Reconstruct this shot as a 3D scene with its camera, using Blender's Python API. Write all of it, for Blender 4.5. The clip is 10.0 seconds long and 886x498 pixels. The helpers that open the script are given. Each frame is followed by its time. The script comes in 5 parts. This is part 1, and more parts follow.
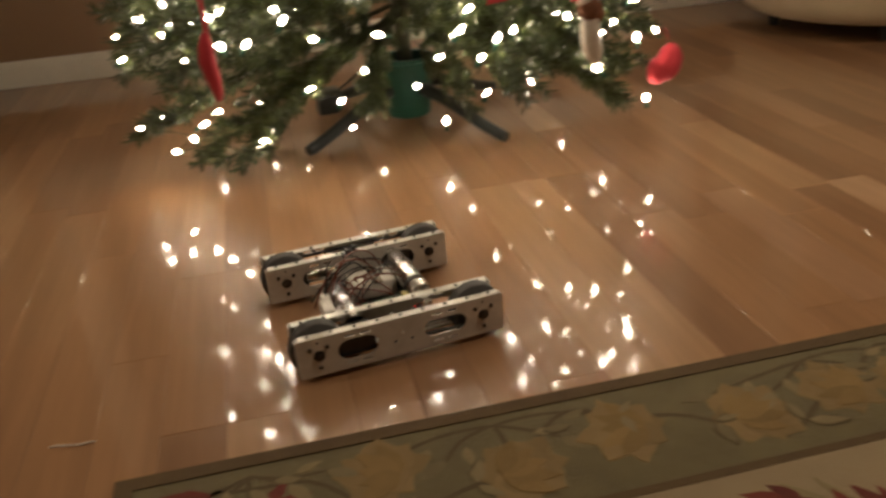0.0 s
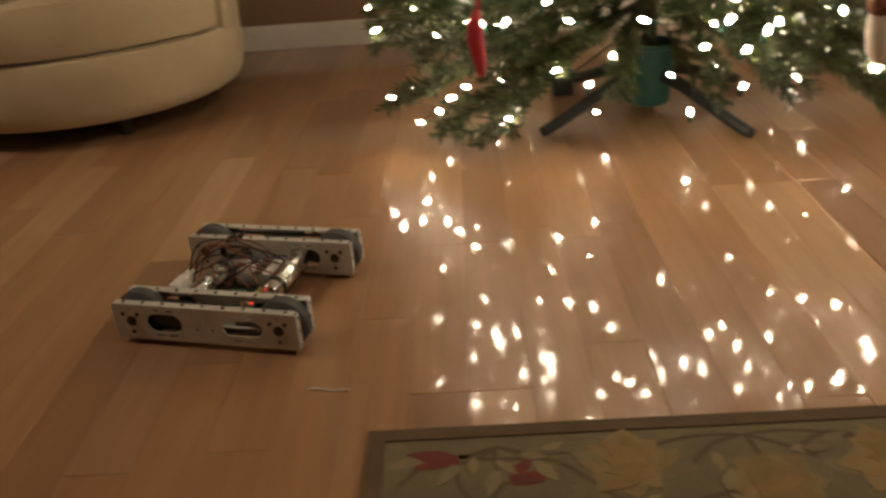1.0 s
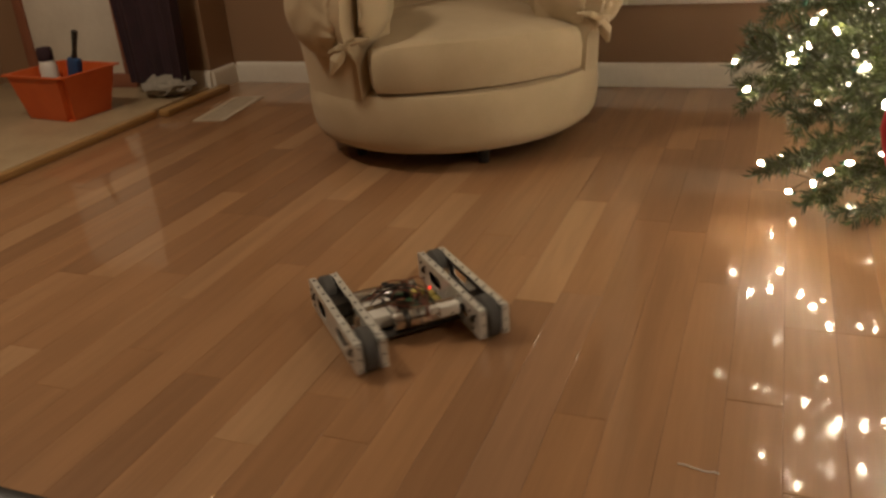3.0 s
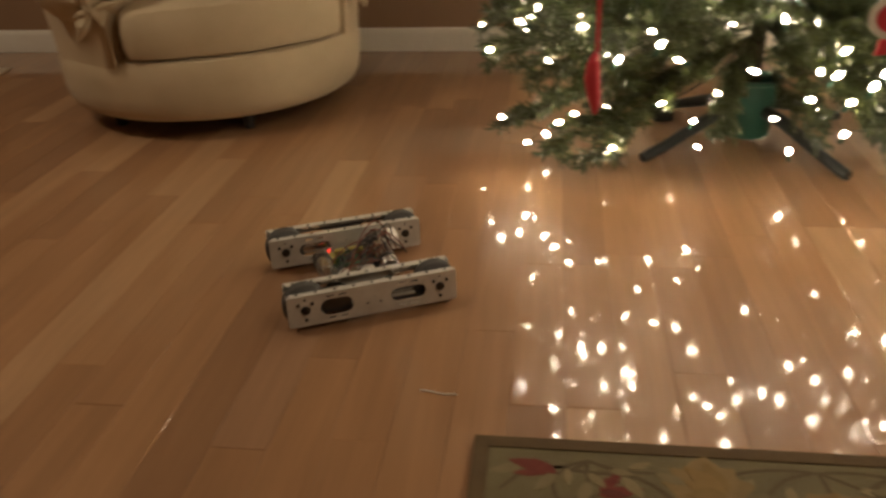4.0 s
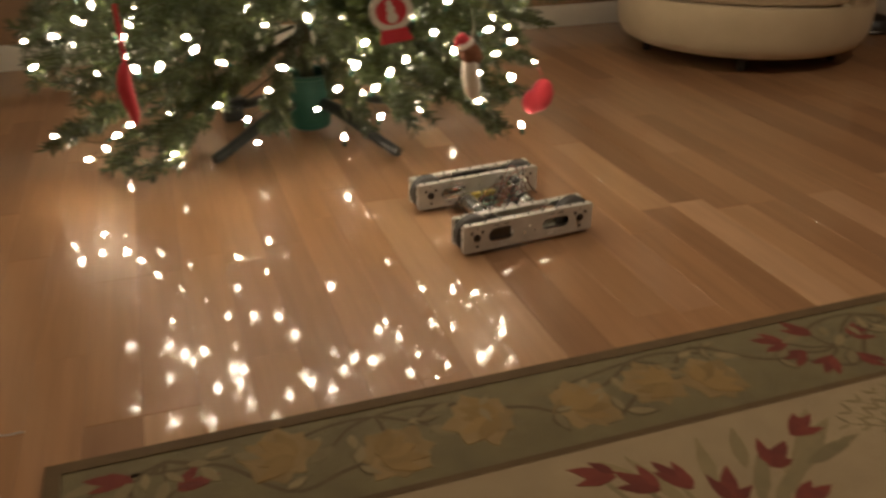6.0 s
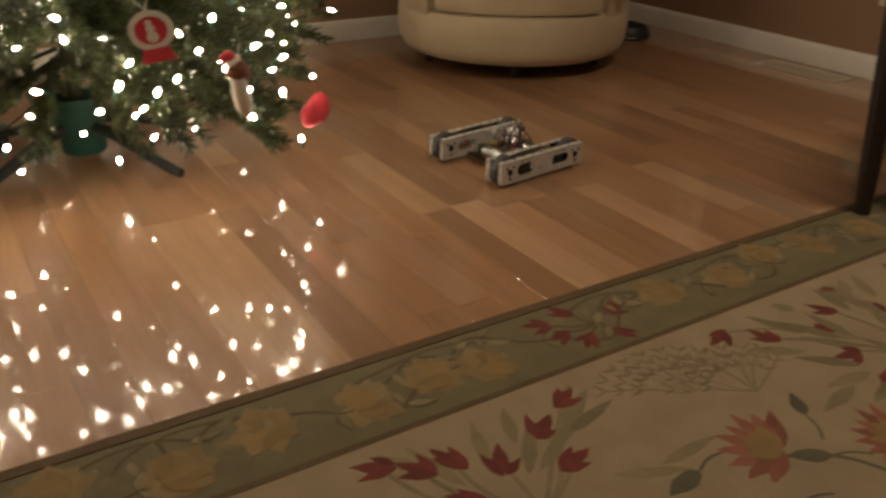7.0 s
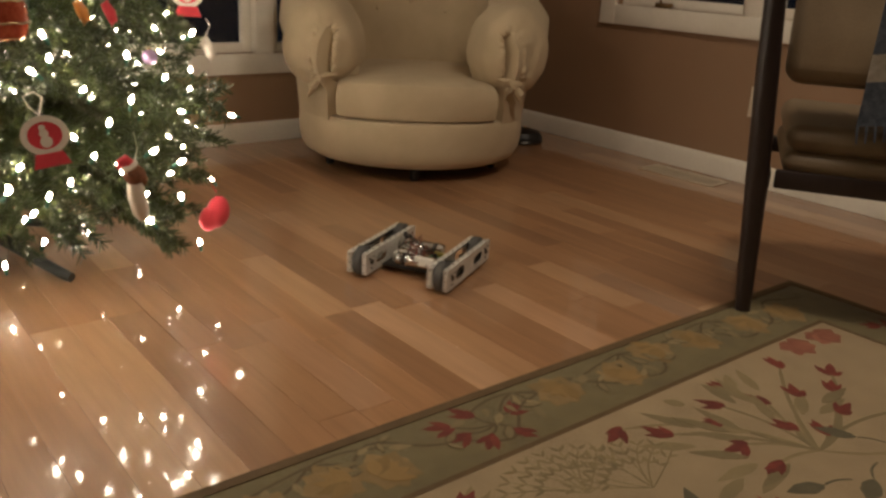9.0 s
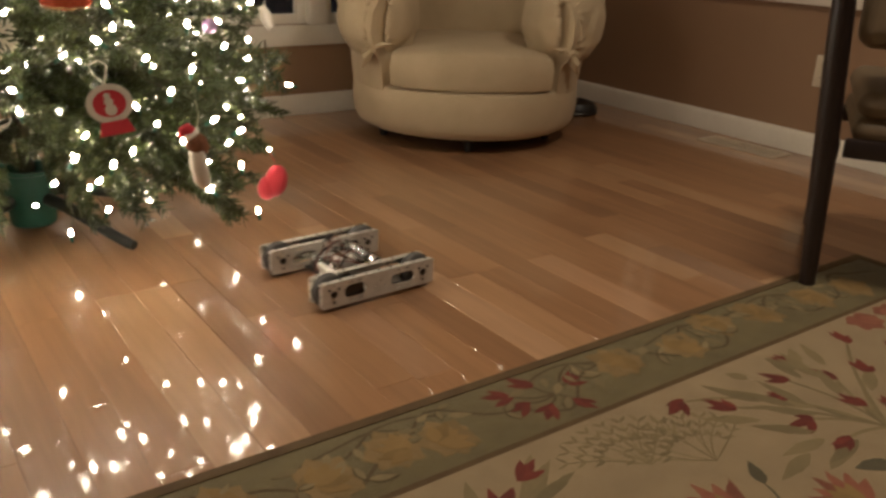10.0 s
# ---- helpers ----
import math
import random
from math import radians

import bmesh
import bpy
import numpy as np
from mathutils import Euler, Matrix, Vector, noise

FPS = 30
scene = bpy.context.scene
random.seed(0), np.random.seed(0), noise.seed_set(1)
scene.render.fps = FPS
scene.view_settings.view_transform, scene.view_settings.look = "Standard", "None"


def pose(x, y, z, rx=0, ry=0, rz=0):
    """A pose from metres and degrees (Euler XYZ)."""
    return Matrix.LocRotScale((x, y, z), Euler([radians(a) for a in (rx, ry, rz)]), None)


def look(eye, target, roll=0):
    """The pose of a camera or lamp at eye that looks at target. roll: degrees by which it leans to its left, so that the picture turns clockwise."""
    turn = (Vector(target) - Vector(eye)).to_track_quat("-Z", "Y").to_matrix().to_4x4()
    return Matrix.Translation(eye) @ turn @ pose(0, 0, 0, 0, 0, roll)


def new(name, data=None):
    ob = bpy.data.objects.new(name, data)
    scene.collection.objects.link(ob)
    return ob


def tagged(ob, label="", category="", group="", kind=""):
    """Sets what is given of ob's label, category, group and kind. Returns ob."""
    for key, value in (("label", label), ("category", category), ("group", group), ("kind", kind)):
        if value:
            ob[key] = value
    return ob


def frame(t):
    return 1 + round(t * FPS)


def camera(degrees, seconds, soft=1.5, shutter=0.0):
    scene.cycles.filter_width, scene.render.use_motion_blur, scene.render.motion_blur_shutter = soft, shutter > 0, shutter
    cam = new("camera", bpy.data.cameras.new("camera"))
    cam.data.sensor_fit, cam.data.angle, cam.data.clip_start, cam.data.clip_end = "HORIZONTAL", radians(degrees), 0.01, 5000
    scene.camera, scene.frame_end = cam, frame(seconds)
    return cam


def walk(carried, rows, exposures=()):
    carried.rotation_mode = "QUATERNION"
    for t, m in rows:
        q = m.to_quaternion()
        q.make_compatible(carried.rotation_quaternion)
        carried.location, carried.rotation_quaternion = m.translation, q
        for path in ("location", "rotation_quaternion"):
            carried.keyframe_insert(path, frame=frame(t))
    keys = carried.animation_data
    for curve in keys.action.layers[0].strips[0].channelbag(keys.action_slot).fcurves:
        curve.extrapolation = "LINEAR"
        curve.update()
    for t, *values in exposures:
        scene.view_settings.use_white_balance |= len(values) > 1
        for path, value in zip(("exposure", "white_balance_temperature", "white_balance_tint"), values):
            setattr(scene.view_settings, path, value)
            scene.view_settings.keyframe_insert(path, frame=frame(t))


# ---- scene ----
cam = camera(56.0, 10.0, soft=2.7, shutter=0.5)
PATH = [
    (0, (-0.197, 0.332, 0.648), (0.159, 2.097, -0.223), -4.6),
    (0.5, (-0.235, 0.351, 0.648), (-0.126, 2.132, -0.254), -5.9),
    (1, (-0.297, 0.34, 0.66), (-0.372, 2.134, -0.222), -4.4),
    (1.5, (-0.364, 0.318, 0.693), (-0.702, 2.107, -0.133), -4.8),
    (2, (-0.38, 0.319, 0.73), (-1.02, 2.062, -0.013), -4.8),
    (2.2, (-0.426, 0.315, 0.719), (-1.135, 2.038, -0.006), -4.3),
    (3.3, (-0.455, 0.287, 0.786), (-1.141, 1.959, -0.069), -4.55),
    (3.5, (-0.425, 0.279, 0.785), (-1.005, 1.98, -0.092), -4.0),
    (4, (-0.347, 0.247, 0.766), (-0.594, 2.016, -0.134), -2.1),
    (4.5, (-0.329, 0.231, 0.775), (-0.368, 2.01, -0.136), -1.7),
    (5, (-0.291, 0.205, 0.786), (-0.121, 1.975, -0.128), -1.2),
    (5.5, (-0.256, 0.187, 0.783), (0.111, 1.928, -0.129), -1.1),
    (5.7, (-0.237, 0.184, 0.78), (0.212, 1.907, -0.131), -0.7),
    (6.8, (-0.164, 0.115, 0.786), (0.729, 1.665, -0.107), 0.7),
    (7, (-0.158, 0.103, 0.789), (0.806, 1.62, -0.089), 1.1),
    (7.5, (-0.151, 0.088, 0.802), (0.952, 1.54, -0.02), 2.2),
    (8, (-0.153, 0.087, 0.807), (1.018, 1.527, 0.062), 2.5),
    (8.5, (-0.159, 0.09, 0.813), (1.035, 1.543, 0.133), 2.7),
    (9, (-0.162, 0.091, 0.807), (1.037, 1.551, 0.151), 3.1),
    (9.5, (-0.167, 0.096, 0.8), (1.003, 1.572, 0.126), 2.9),
    (10, (-0.175, 0.108, 0.792), (0.922, 1.618, 0.074), 2.3),
]
walk(cam, [(t, look(eye, target, roll)) for t, eye, target, roll in PATH],
     exposures=[(0, -0.16, 6800, 10), (0.5, -0.14, 6900, 10), (1.0, -0.14, 7000, 10), (1.5, 0.0, 7000, 10), (2.0, 0.04, 7050, 10), (3.5, 0.2, 6950, 10), (4.0, 0.0, 7050, 10), (4.5, -0.17, 7000, 10),
                (5.0, -0.2, 6950, 10), (5.5, -0.14, 6900, 10), (7.0, -0.2, 6700, 10), (7.5, -0.06, 6600, 10), (8.0, 0.04, 6550, 10), (9.0, 0.1, 6500, 10), (10.0, 0.1, 6500, 10)])

# ---- world and light ----
world = bpy.data.worlds.new("night")
scene.world = world
world.use_nodes = True
world.node_tree.nodes["Background"].inputs[0].default_value = (0.010, 0.012, 0.018, 1)
world.node_tree.nodes["Background"].inputs[1].default_value = 0.3

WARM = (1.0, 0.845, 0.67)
BULB_GLOW = 165.0


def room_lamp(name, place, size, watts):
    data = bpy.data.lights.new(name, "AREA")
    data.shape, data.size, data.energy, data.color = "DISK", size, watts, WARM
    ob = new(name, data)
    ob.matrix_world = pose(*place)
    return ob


# Assumed ceiling lights, never in view; places and watts set for brightness.
room_lamp("assumed_lamp_light", (-2.6, 1.5, 2.36), 0.45, 23.0)
room_lamp("assumed_lamp_light", (1.5, 0.7, 2.36), 0.45, 22.0)


# ---- mesh helpers ----
def thing(name, m=None, label="", category="", group="", kind=""):
    ob = new(name)
    ob.empty_display_size = 0.05
    if m is not None:
        ob.matrix_basis = m
    return tagged(ob, label, category, group, kind)


def part(name, bm, material, parent=None, label="", smooth=True, m=None):
    data = bpy.data.meshes.new(name)
    bm.normal_update()
    bm.to_mesh(data)
    bm.free()
    for mt in (material if isinstance(material, (list, tuple)) else (material,)):
        data.materials.append(mt)
    if smooth:
        data.polygons.foreach_set("use_smooth", [True] * len(data.polygons))
        data.set_sharp_from_angle(angle=radians(38))
    ob = new(name, data)
    if parent is not None:
        ob.parent = parent
    if m is not None:
        ob.matrix_basis = m
    return tagged(ob, label)


def again(ob, m):
    """Another part on the same mesh."""
    other = new(ob.name, ob.data)
    other.parent, other.matrix_basis = ob.parent, m
    if "label" in ob:
        other["label"] = ob["label"]
    return other


def box(bm, c, s, bevel=0.0, m=None, seg=2):
    made = bmesh.ops.create_cube(bm, size=1.0)["verts"]
    bmesh.ops.scale(bm, vec=s, verts=made)
    if bevel:
        edges = list({e for v in made for e in v.link_edges})
        done = bmesh.ops.bevel(bm, geom=edges, offset=bevel, segments=seg, profile=0.5, affect="EDGES")
        made = list({v for f in done["faces"] for v in f.verts} | {v for v in made if v.is_valid})
    bmesh.ops.translate(bm, vec=c, verts=made)
    if m is not None:
        bmesh.ops.transform(bm, matrix=m, verts=made)
    return made


def tube(bm, pts, radii, seg=8, caps=True):
    """A round tube through points; radii one number or one a point."""
    pts = [Vector(p) for p in pts]
    if not isinstance(radii, (list, tuple)):
        radii = [radii] * len(pts)
    rings, up = [], Vector((0, 0, 1))
    for i, p in enumerate(pts):
        d = (pts[min(i + 1, len(pts) - 1)] - pts[max(i - 1, 0)]).normalized()
        side = d.cross(up)
        if side.length < 0.05:
            side = d.cross(Vector((1, 0, 0)))
        side.normalize()
        top = side.cross(d).normalized()
        rings.append([bm.verts.new(p + radii[i] * (math.cos(a) * side + math.sin(a) * top))
                      for a in (2 * math.pi * k / seg for k in range(seg))])
    for a, b in zip(rings, rings[1:]):
        for k in range(seg):
            bm.faces.new((a[k], a[(k + 1) % seg], b[(k + 1) % seg], b[k]))
    if caps:
        bm.faces.new(list(reversed(rings[0])))
        bm.faces.new(rings[-1])
    return rings


def lathe(bm, profile, seg=32, m=None, close=True):
    """Turns (radius, height) pairs round z."""
    rings = []
    for r, z in profile:
        rings.append([bm.verts.new((r * math.cos(2 * math.pi * k / seg), r * math.sin(2 * math.pi * k / seg), z)) for k in range(seg)])
    for a, b in zip(rings, rings[1:]):
        for k in range(seg):
            bm.faces.new((a[k], a[(k + 1) % seg], b[(k + 1) % seg], b[k]))
    if close:
        bm.faces.new(list(reversed(rings[0])))
        bm.faces.new(rings[-1])
    made = [v for r in rings for v in r]
    if m is not None:
        bmesh.ops.transform(bm, matrix=m, verts=made)
    return made


def blob(bm, c, s, m=None, sub=2, lump=0.0):
    made = bmesh.ops.create_icosphere(bm, subdivisions=sub, radius=1.0)["verts"]
    for v in made:
        k = 1 + lump * noise.noise(v.co * 2.3 + Vector(c) * 9)
        v.co = Vector((v.co.x * s[0] * k, v.co.y * s[1] * k, v.co.z * s[2] * k))
        if m is not None:
            v.co = m.to_3x3() @ v.co
        v.co += Vector(c)
    return made


def prism(bm, outline, depth, holes=(), m=None):
    """A flat outline in x, y with holes, raised by depth along z."""
    edges = []
    for loop in (outline, *holes):
        vs = [bm.verts.new((x, y, 0)) for x, y in loop]
        edges += [bm.edges.new((vs[i], vs[(i + 1) % len(vs)])) for i in range(len(vs))]
    faces = [g for g in bmesh.ops.triangle_fill(bm, edges=edges, use_beauty=True)["geom"] if isinstance(g, bmesh.types.BMFace)]
    lifted = bmesh.ops.extrude_face_region(bm, geom=faces)["geom"]
    top = [v for v in lifted if isinstance(v, bmesh.types.BMVert)]
    bmesh.ops.translate(bm, vec=(0, 0, depth), verts=top)
    made = list({v for f in faces for v in f.verts} | set(top))
    bmesh.ops.recalc_face_normals(bm, faces=list({f for v in made for f in v.link_faces}))
    if m is not None:
        bmesh.ops.transform(bm, matrix=m, verts=made)
    return made


def slot(cx, cy, length, height, n=8):
    """The outline of a slot with round ends."""
    r = height / 2
    d = length / 2 - r
    return [(cx + d + r * math.cos(a), cy + r * math.sin(a)) for a in (-math.pi / 2 + math.pi * k / n for k in range(n + 1))] + \
           [(cx - d + r * math.cos(a), cy + r * math.sin(a)) for a in (math.pi / 2 + math.pi * k / n for k in range(n + 1))]


def ring(cx, cy, r, n=14):
    return [(cx + r * math.cos(2 * math.pi * k / n), cy + r * math.sin(2 * math.pi * k / n)) for k in range(n)]


LEAVES = [0]


def leaf(bm, x, y, z, turn, length, width, depth=0.0002, n=9):
    """A flat pointed leaf or petal of pile with a ragged edge, each a hair higher than the last so that none share a plane."""
    LEAVES[0] += 1
    if y < 0.94 < y + length * math.sin(radians(turn)) + 0.005:
        length = max(0.02, (0.935 - y) / max(math.sin(radians(turn)), 0.05))
    depth += 0.000011 * (LEAVES[0] % 67)
    side = [(i / n, math.sin(math.pi * (i / n) ** 0.8)) for i in range(1, n)]
    pts = [(0, 0)] + [(length * u, width / 2 * w) for u, w in side] + [(length, 0)] + [(length * u, -width / 2 * w) for u, w in reversed(side)]
    rag = 0.07 * width + 0.0008
    pts = [(px + rag * noise.noise(Vector((px * 90, py * 90, LEAVES[0]))), py + rag * noise.noise(Vector((py * 90, px * 90, 7 + LEAVES[0])))) for px, py in pts]
    m = pose(x, y, z, 0, 0, turn)
    low = [bm.verts.new(m @ Vector((px, py, 0))) for px, py in pts]
    high = [bm.verts.new(m @ Vector((px * 0.97 + 0.015 * length, py * 0.92, depth))) for px, py in pts]
    for i in range(n):
        bm.faces.new([high[k % (2 * n)] for k in ((0, 2 * n - 1, 1) if i == 0 else (n + 1, n, n - 1) if i == n - 1 else (2 * n - i, 2 * n - i - 1, i + 1, i))])
    for i in range(len(pts)):
        j = (i + 1) % len(pts)
        bm.faces.new((low[i], low[j], high[j], high[i]))


def strip(bm, pts, width, z, depth=0.0001):
    """A thin line of pile along points of the plan."""
    LEAVES[0] += 1
    depth += 0.000013 * (LEAVES[0] % 13)
    vs = []
    for i, p in enumerate(pts):
        a, b = Vector(pts[max(i - 1, 0)]), Vector(pts[min(i + 1, len(pts) - 1)])
        d = (b - a).normalized()
        nrm = Vector((-d.y, d.x)) * width / 2 * (1.0 if 0 < i < len(pts) - 1 else 0.5)
        q = Vector(p)
        vs.append([bm.verts.new((q.x + nrm.x, q.y + nrm.y, z + depth)), bm.verts.new((q.x - nrm.x, q.y - nrm.y, z + depth))])
    for a, b in zip(vs, vs[1:]):
        bm.faces.new((a[0], a[1], b[1], b[0]))


# ---- materials ----
def material(name, dark, light, rough=0.5, metal=0.0, scale=8.0, fine=120.0, bump=0.1, depth=0.002, sheen=0.0, stretch=(1, 1, 1), per="object", spread=0.0):
    """Two colours mixed by noise at two scales, with fine relief and uneven gloss."""
    mt = bpy.data.materials.new(name)
    mt.use_nodes = True
    nt = mt.node_tree
    bsdf = nt.nodes["Principled BSDF"]
    co = nt.nodes.new("ShaderNodeTexCoord")
    mp = nt.nodes.new("ShaderNodeMapping")
    mp.inputs["Scale"].default_value = stretch
    nt.links.new(co.outputs["Object"], mp.inputs["Vector"])
    big, small = nt.nodes.new("ShaderNodeTexNoise"), nt.nodes.new("ShaderNodeTexNoise")
    big.inputs["Scale"].default_value, big.inputs["Detail"].default_value = scale, 4
    small.inputs["Scale"].default_value, small.inputs["Detail"].default_value = fine, 3
    for n in (big, small):
        nt.links.new(mp.outputs["Vector"], n.inputs["Vector"])
    add = nt.nodes.new("ShaderNodeMath")
    add.operation = "MULTIPLY_ADD"
    add.inputs[1].default_value = 0.35
    nt.links.new(small.outputs["Fac"], add.inputs[0])
    nt.links.new(big.outputs["Fac"], add.inputs[2])
    span = nt.nodes.new("ShaderNodeMapRange")
    span.inputs["From Min"].default_value, span.inputs["From Max"].default_value = 0.42, 0.92
    nt.links.new(add.outputs[0], span.inputs["Value"])
    mix = nt.nodes.new("ShaderNodeMix")
    mix.data_type = "RGBA"
    mix.inputs["A"].default_value, mix.inputs["B"].default_value = (*dark, 1), (*light, 1)
    nt.links.new(span.outputs["Result"], mix.inputs["Factor"])
    colour = mix.outputs["Result"]
    if spread:
        if per == "island":
            rnd = nt.nodes.new("ShaderNodeNewGeometry").outputs["Random Per Island"]
        else:
            rnd = nt.nodes.new("ShaderNodeObjectInfo").outputs["Random"]
        val = nt.nodes.new("ShaderNodeMapRange")
        val.inputs["To Min"].default_value, val.inputs["To Max"].default_value = 1 - spread, 1 + spread
        nt.links.new(rnd, val.inputs["Value"])
        hsv = nt.nodes.new("ShaderNodeHueSaturation")
        nt.links.new(val.outputs["Result"], hsv.inputs["Value"])
        nt.links.new(colour, hsv.inputs["Color"])
        colour = hsv.outputs["Color"]
    nt.links.new(colour, bsdf.inputs["Base Color"])
    gl = nt.nodes.new("ShaderNodeMapRange")
    gl.inputs["To Min"].default_value, gl.inputs["To Max"].default_value = max(rough * 0.8, 0.02), min(rough * 1.2, 1)
    nt.links.new(big.outputs["Fac"], gl.inputs["Value"])
    nt.links.new(gl.outputs["Result"], bsdf.inputs["Roughness"])
    bsdf.inputs["Metallic"].default_value = metal
    if sheen:
        bsdf.inputs["Sheen Weight"].default_value, bsdf.inputs["Sheen Roughness"].default_value = sheen, 0.5
    if bump:
        bp = nt.nodes.new("ShaderNodeBump")
        bp.inputs["Strength"].default_value, bp.inputs["Distance"].default_value = bump, depth
        nt.links.new(small.outputs["Fac"], bp.inputs["Height"])
        nt.links.new(bp.outputs["Normal"], bsdf.inputs["Normal"])
    return mt


def glow(name, colour, strength):
    mt = bpy.data.materials.new(name)
    mt.use_nodes = True
    bsdf = mt.node_tree.nodes["Principled BSDF"]
    bsdf.inputs["Base Color"].default_value = (*colour, 1)
    bsdf.inputs["Emission Color"].default_value = (*colour, 1)
    bsdf.inputs["Emission Strength"].default_value = strength
    return mt


def plank_wood(name, lift):
    mt = bpy.data.materials.new(name)
    mt.use_nodes = True
    nt = mt.node_tree
    bsdf = nt.nodes["Principled BSDF"]
    co = nt.nodes.new("ShaderNodeTexCoord")
    info = nt.nodes.new("ShaderNodeObjectInfo")
    geo = nt.nodes.new("ShaderNodeNewGeometry")
    both = nt.nodes.new("ShaderNodeMath")
    both.operation = "ADD"
    nt.links.new(info.outputs["Random"], both.inputs[0])
    nt.links.new(geo.outputs["Random Per Island"], both.inputs[1])
    frac = nt.nodes.new("ShaderNodeMath")
    frac.operation = "FRACT"
    nt.links.new(both.outputs[0], frac.inputs[0])
    shift = nt.nodes.new("ShaderNodeVectorMath")
    shift.operation = "MULTIPLY_ADD"
    shift.inputs[1].default_value = (31.0, 17.0, 5.0)
    nt.links.new(frac.outputs[0], shift.inputs[0])
    nt.links.new(co.outputs["Object"], shift.inputs[2])
    mp = nt.nodes.new("ShaderNodeMapping")
    mp.inputs["Scale"].default_value = (1.0, 0.06, 1.0)
    nt.links.new(shift.outputs[0], mp.inputs["Vector"])
    grain, broad = nt.nodes.new("ShaderNodeTexNoise"), nt.nodes.new("ShaderNodeTexNoise")
    grain.inputs["Scale"].default_value, grain.inputs["Detail"].default_value, grain.inputs["Distortion"].default_value = 95.0, 6, 0.6
    broad.inputs["Scale"].default_value, broad.inputs["Detail"].default_value, broad.inputs["Distortion"].default_value = 16.0, 3, 1.5
    for n in (grain, broad):
        nt.links.new(mp.outputs["Vector"], n.inputs["Vector"])
    ramp = nt.nodes.new("ShaderNodeValToRGB")
    ramp.color_ramp.elements[0].position, ramp.color_ramp.elements[0].color = 0.0, (0.262, 0.140, 0.072, 1)
    ramp.color_ramp.elements[1].position, ramp.color_ramp.elements[1].color = 1.0, (0.440, 0.262, 0.140, 1)
    for at, c in ((0.35, (0.325, 0.172, 0.085, 1)), (0.82, (0.360, 0.194, 0.096, 1))):
        ramp.color_ramp.elements.new(at).color = c
    nt.links.new(frac.outputs[0], ramp.inputs["Fac"])
    tone = nt.nodes.new("ShaderNodeMath")
    tone.operation = "MULTIPLY_ADD"
    tone.inputs[1].default_value = 0.5
    nt.links.new(grain.outputs["Fac"], tone.inputs[0])
    nt.links.new(broad.outputs["Fac"], tone.inputs[2])
    val = nt.nodes.new("ShaderNodeMapRange")
    val.inputs["From Min"].default_value, val.inputs["From Max"].default_value = 0.45, 1.05
    val.inputs["To Min"].default_value, val.inputs["To Max"].default_value = 0.84, 1.14
    nt.links.new(tone.outputs[0], val.inputs["Value"])
    hsv = nt.nodes.new("ShaderNodeHueSaturation")
    nt.links.new(val.outputs["Result"], hsv.inputs["Value"])
    hsv.inputs["Saturation"].default_value = 1.0 - 0.35 * (lift - 1)
    val.inputs["To Min"].default_value *= lift
    val.inputs["To Max"].default_value *= lift
    nt.links.new(ramp.outputs["Color"], hsv.inputs["Color"])
    nt.links.new(hsv.outputs["Color"], bsdf.inputs["Base Color"])
    scuff = nt.nodes.new("ShaderNodeTexNoise")
    scuff.inputs["Scale"].default_value, scuff.inputs["Detail"].default_value = 3.5, 5
    nt.links.new(co.outputs["Object"], scuff.inputs["Vector"])
    gl = nt.nodes.new("ShaderNodeMapRange")
    gl.inputs["From Min"].default_value, gl.inputs["From Max"].default_value = 0.3, 0.7
    gl.inputs["To Min"].default_value, gl.inputs["To Max"].default_value = 0.045, 0.085
    nt.links.new(scuff.outputs["Fac"], gl.inputs["Value"])
    nt.links.new(gl.outputs["Result"], bsdf.inputs["Coat Roughness"])
    bsdf.inputs["Coat Weight"].default_value, bsdf.inputs["Coat IOR"].default_value = 1.0, 1.47
    bsdf.inputs["Roughness"].default_value, bsdf.inputs["Specular IOR Level"].default_value = 0.36, 0.25
    bp = nt.nodes.new("ShaderNodeBump")
    bp.inputs["Strength"].default_value, bp.inputs["Distance"].default_value = 0.06, 0.0006
    nt.links.new(grain.outputs["Fac"], bp.inputs["Height"])
    nt.links.new(bp.outputs["Normal"], bsdf.inputs["Normal"])
    return mt


OAK = plank_wood("varnished_oak", 1.0)
PALE_OAK = plank_wood("pale_varnished_oak", 1.15)
JOINT = material("dark_joint", (0.06, 0.03, 0.016), (0.09, 0.046, 0.024), 0.8)
WALL = material("tan_wall_paint", (0.262, 0.158, 0.090), (0.300, 0.183, 0.106), 0.6, scale=1.5, fine=240, bump=0.12)
WHITE_TRIM = material("white_trim_paint", (0.66, 0.61, 0.52), (0.78, 0.73, 0.63), 0.4, scale=5, fine=60, bump=0.04)
CEILING = material("ceiling_paint", (0.72, 0.69, 0.63), (0.78, 0.75, 0.69), 0.8, scale=2)
CREAM = material("cream_slipcover", (0.43, 0.340, 0.215), (0.53, 0.425, 0.275), 0.95, scale=7, fine=300, bump=0.55, depth=0.003, sheen=0.08)
BLACK = material("black_plastic", (0.012, 0.011, 0.010), (0.022, 0.02, 0.018), 0.45)
# Chair undersides, and the shade painted into the floor vents.
SHADOW_CLOTH = material("black_cloth_and_shade", (0.010, 0.009, 0.008), (0.018, 0.016, 0.014), 0.95)
PLATE = material("painted_aluminium", (0.50, 0.485, 0.43), (0.68, 0.66, 0.60), 0.36, metal=0.2, scale=28, fine=300, bump=0.08, depth=0.0005)
RUBBER = material("grey_rubber", (0.045, 0.043, 0.040), (0.085, 0.082, 0.076), 0.75, scale=30, fine=300, bump=0.3)
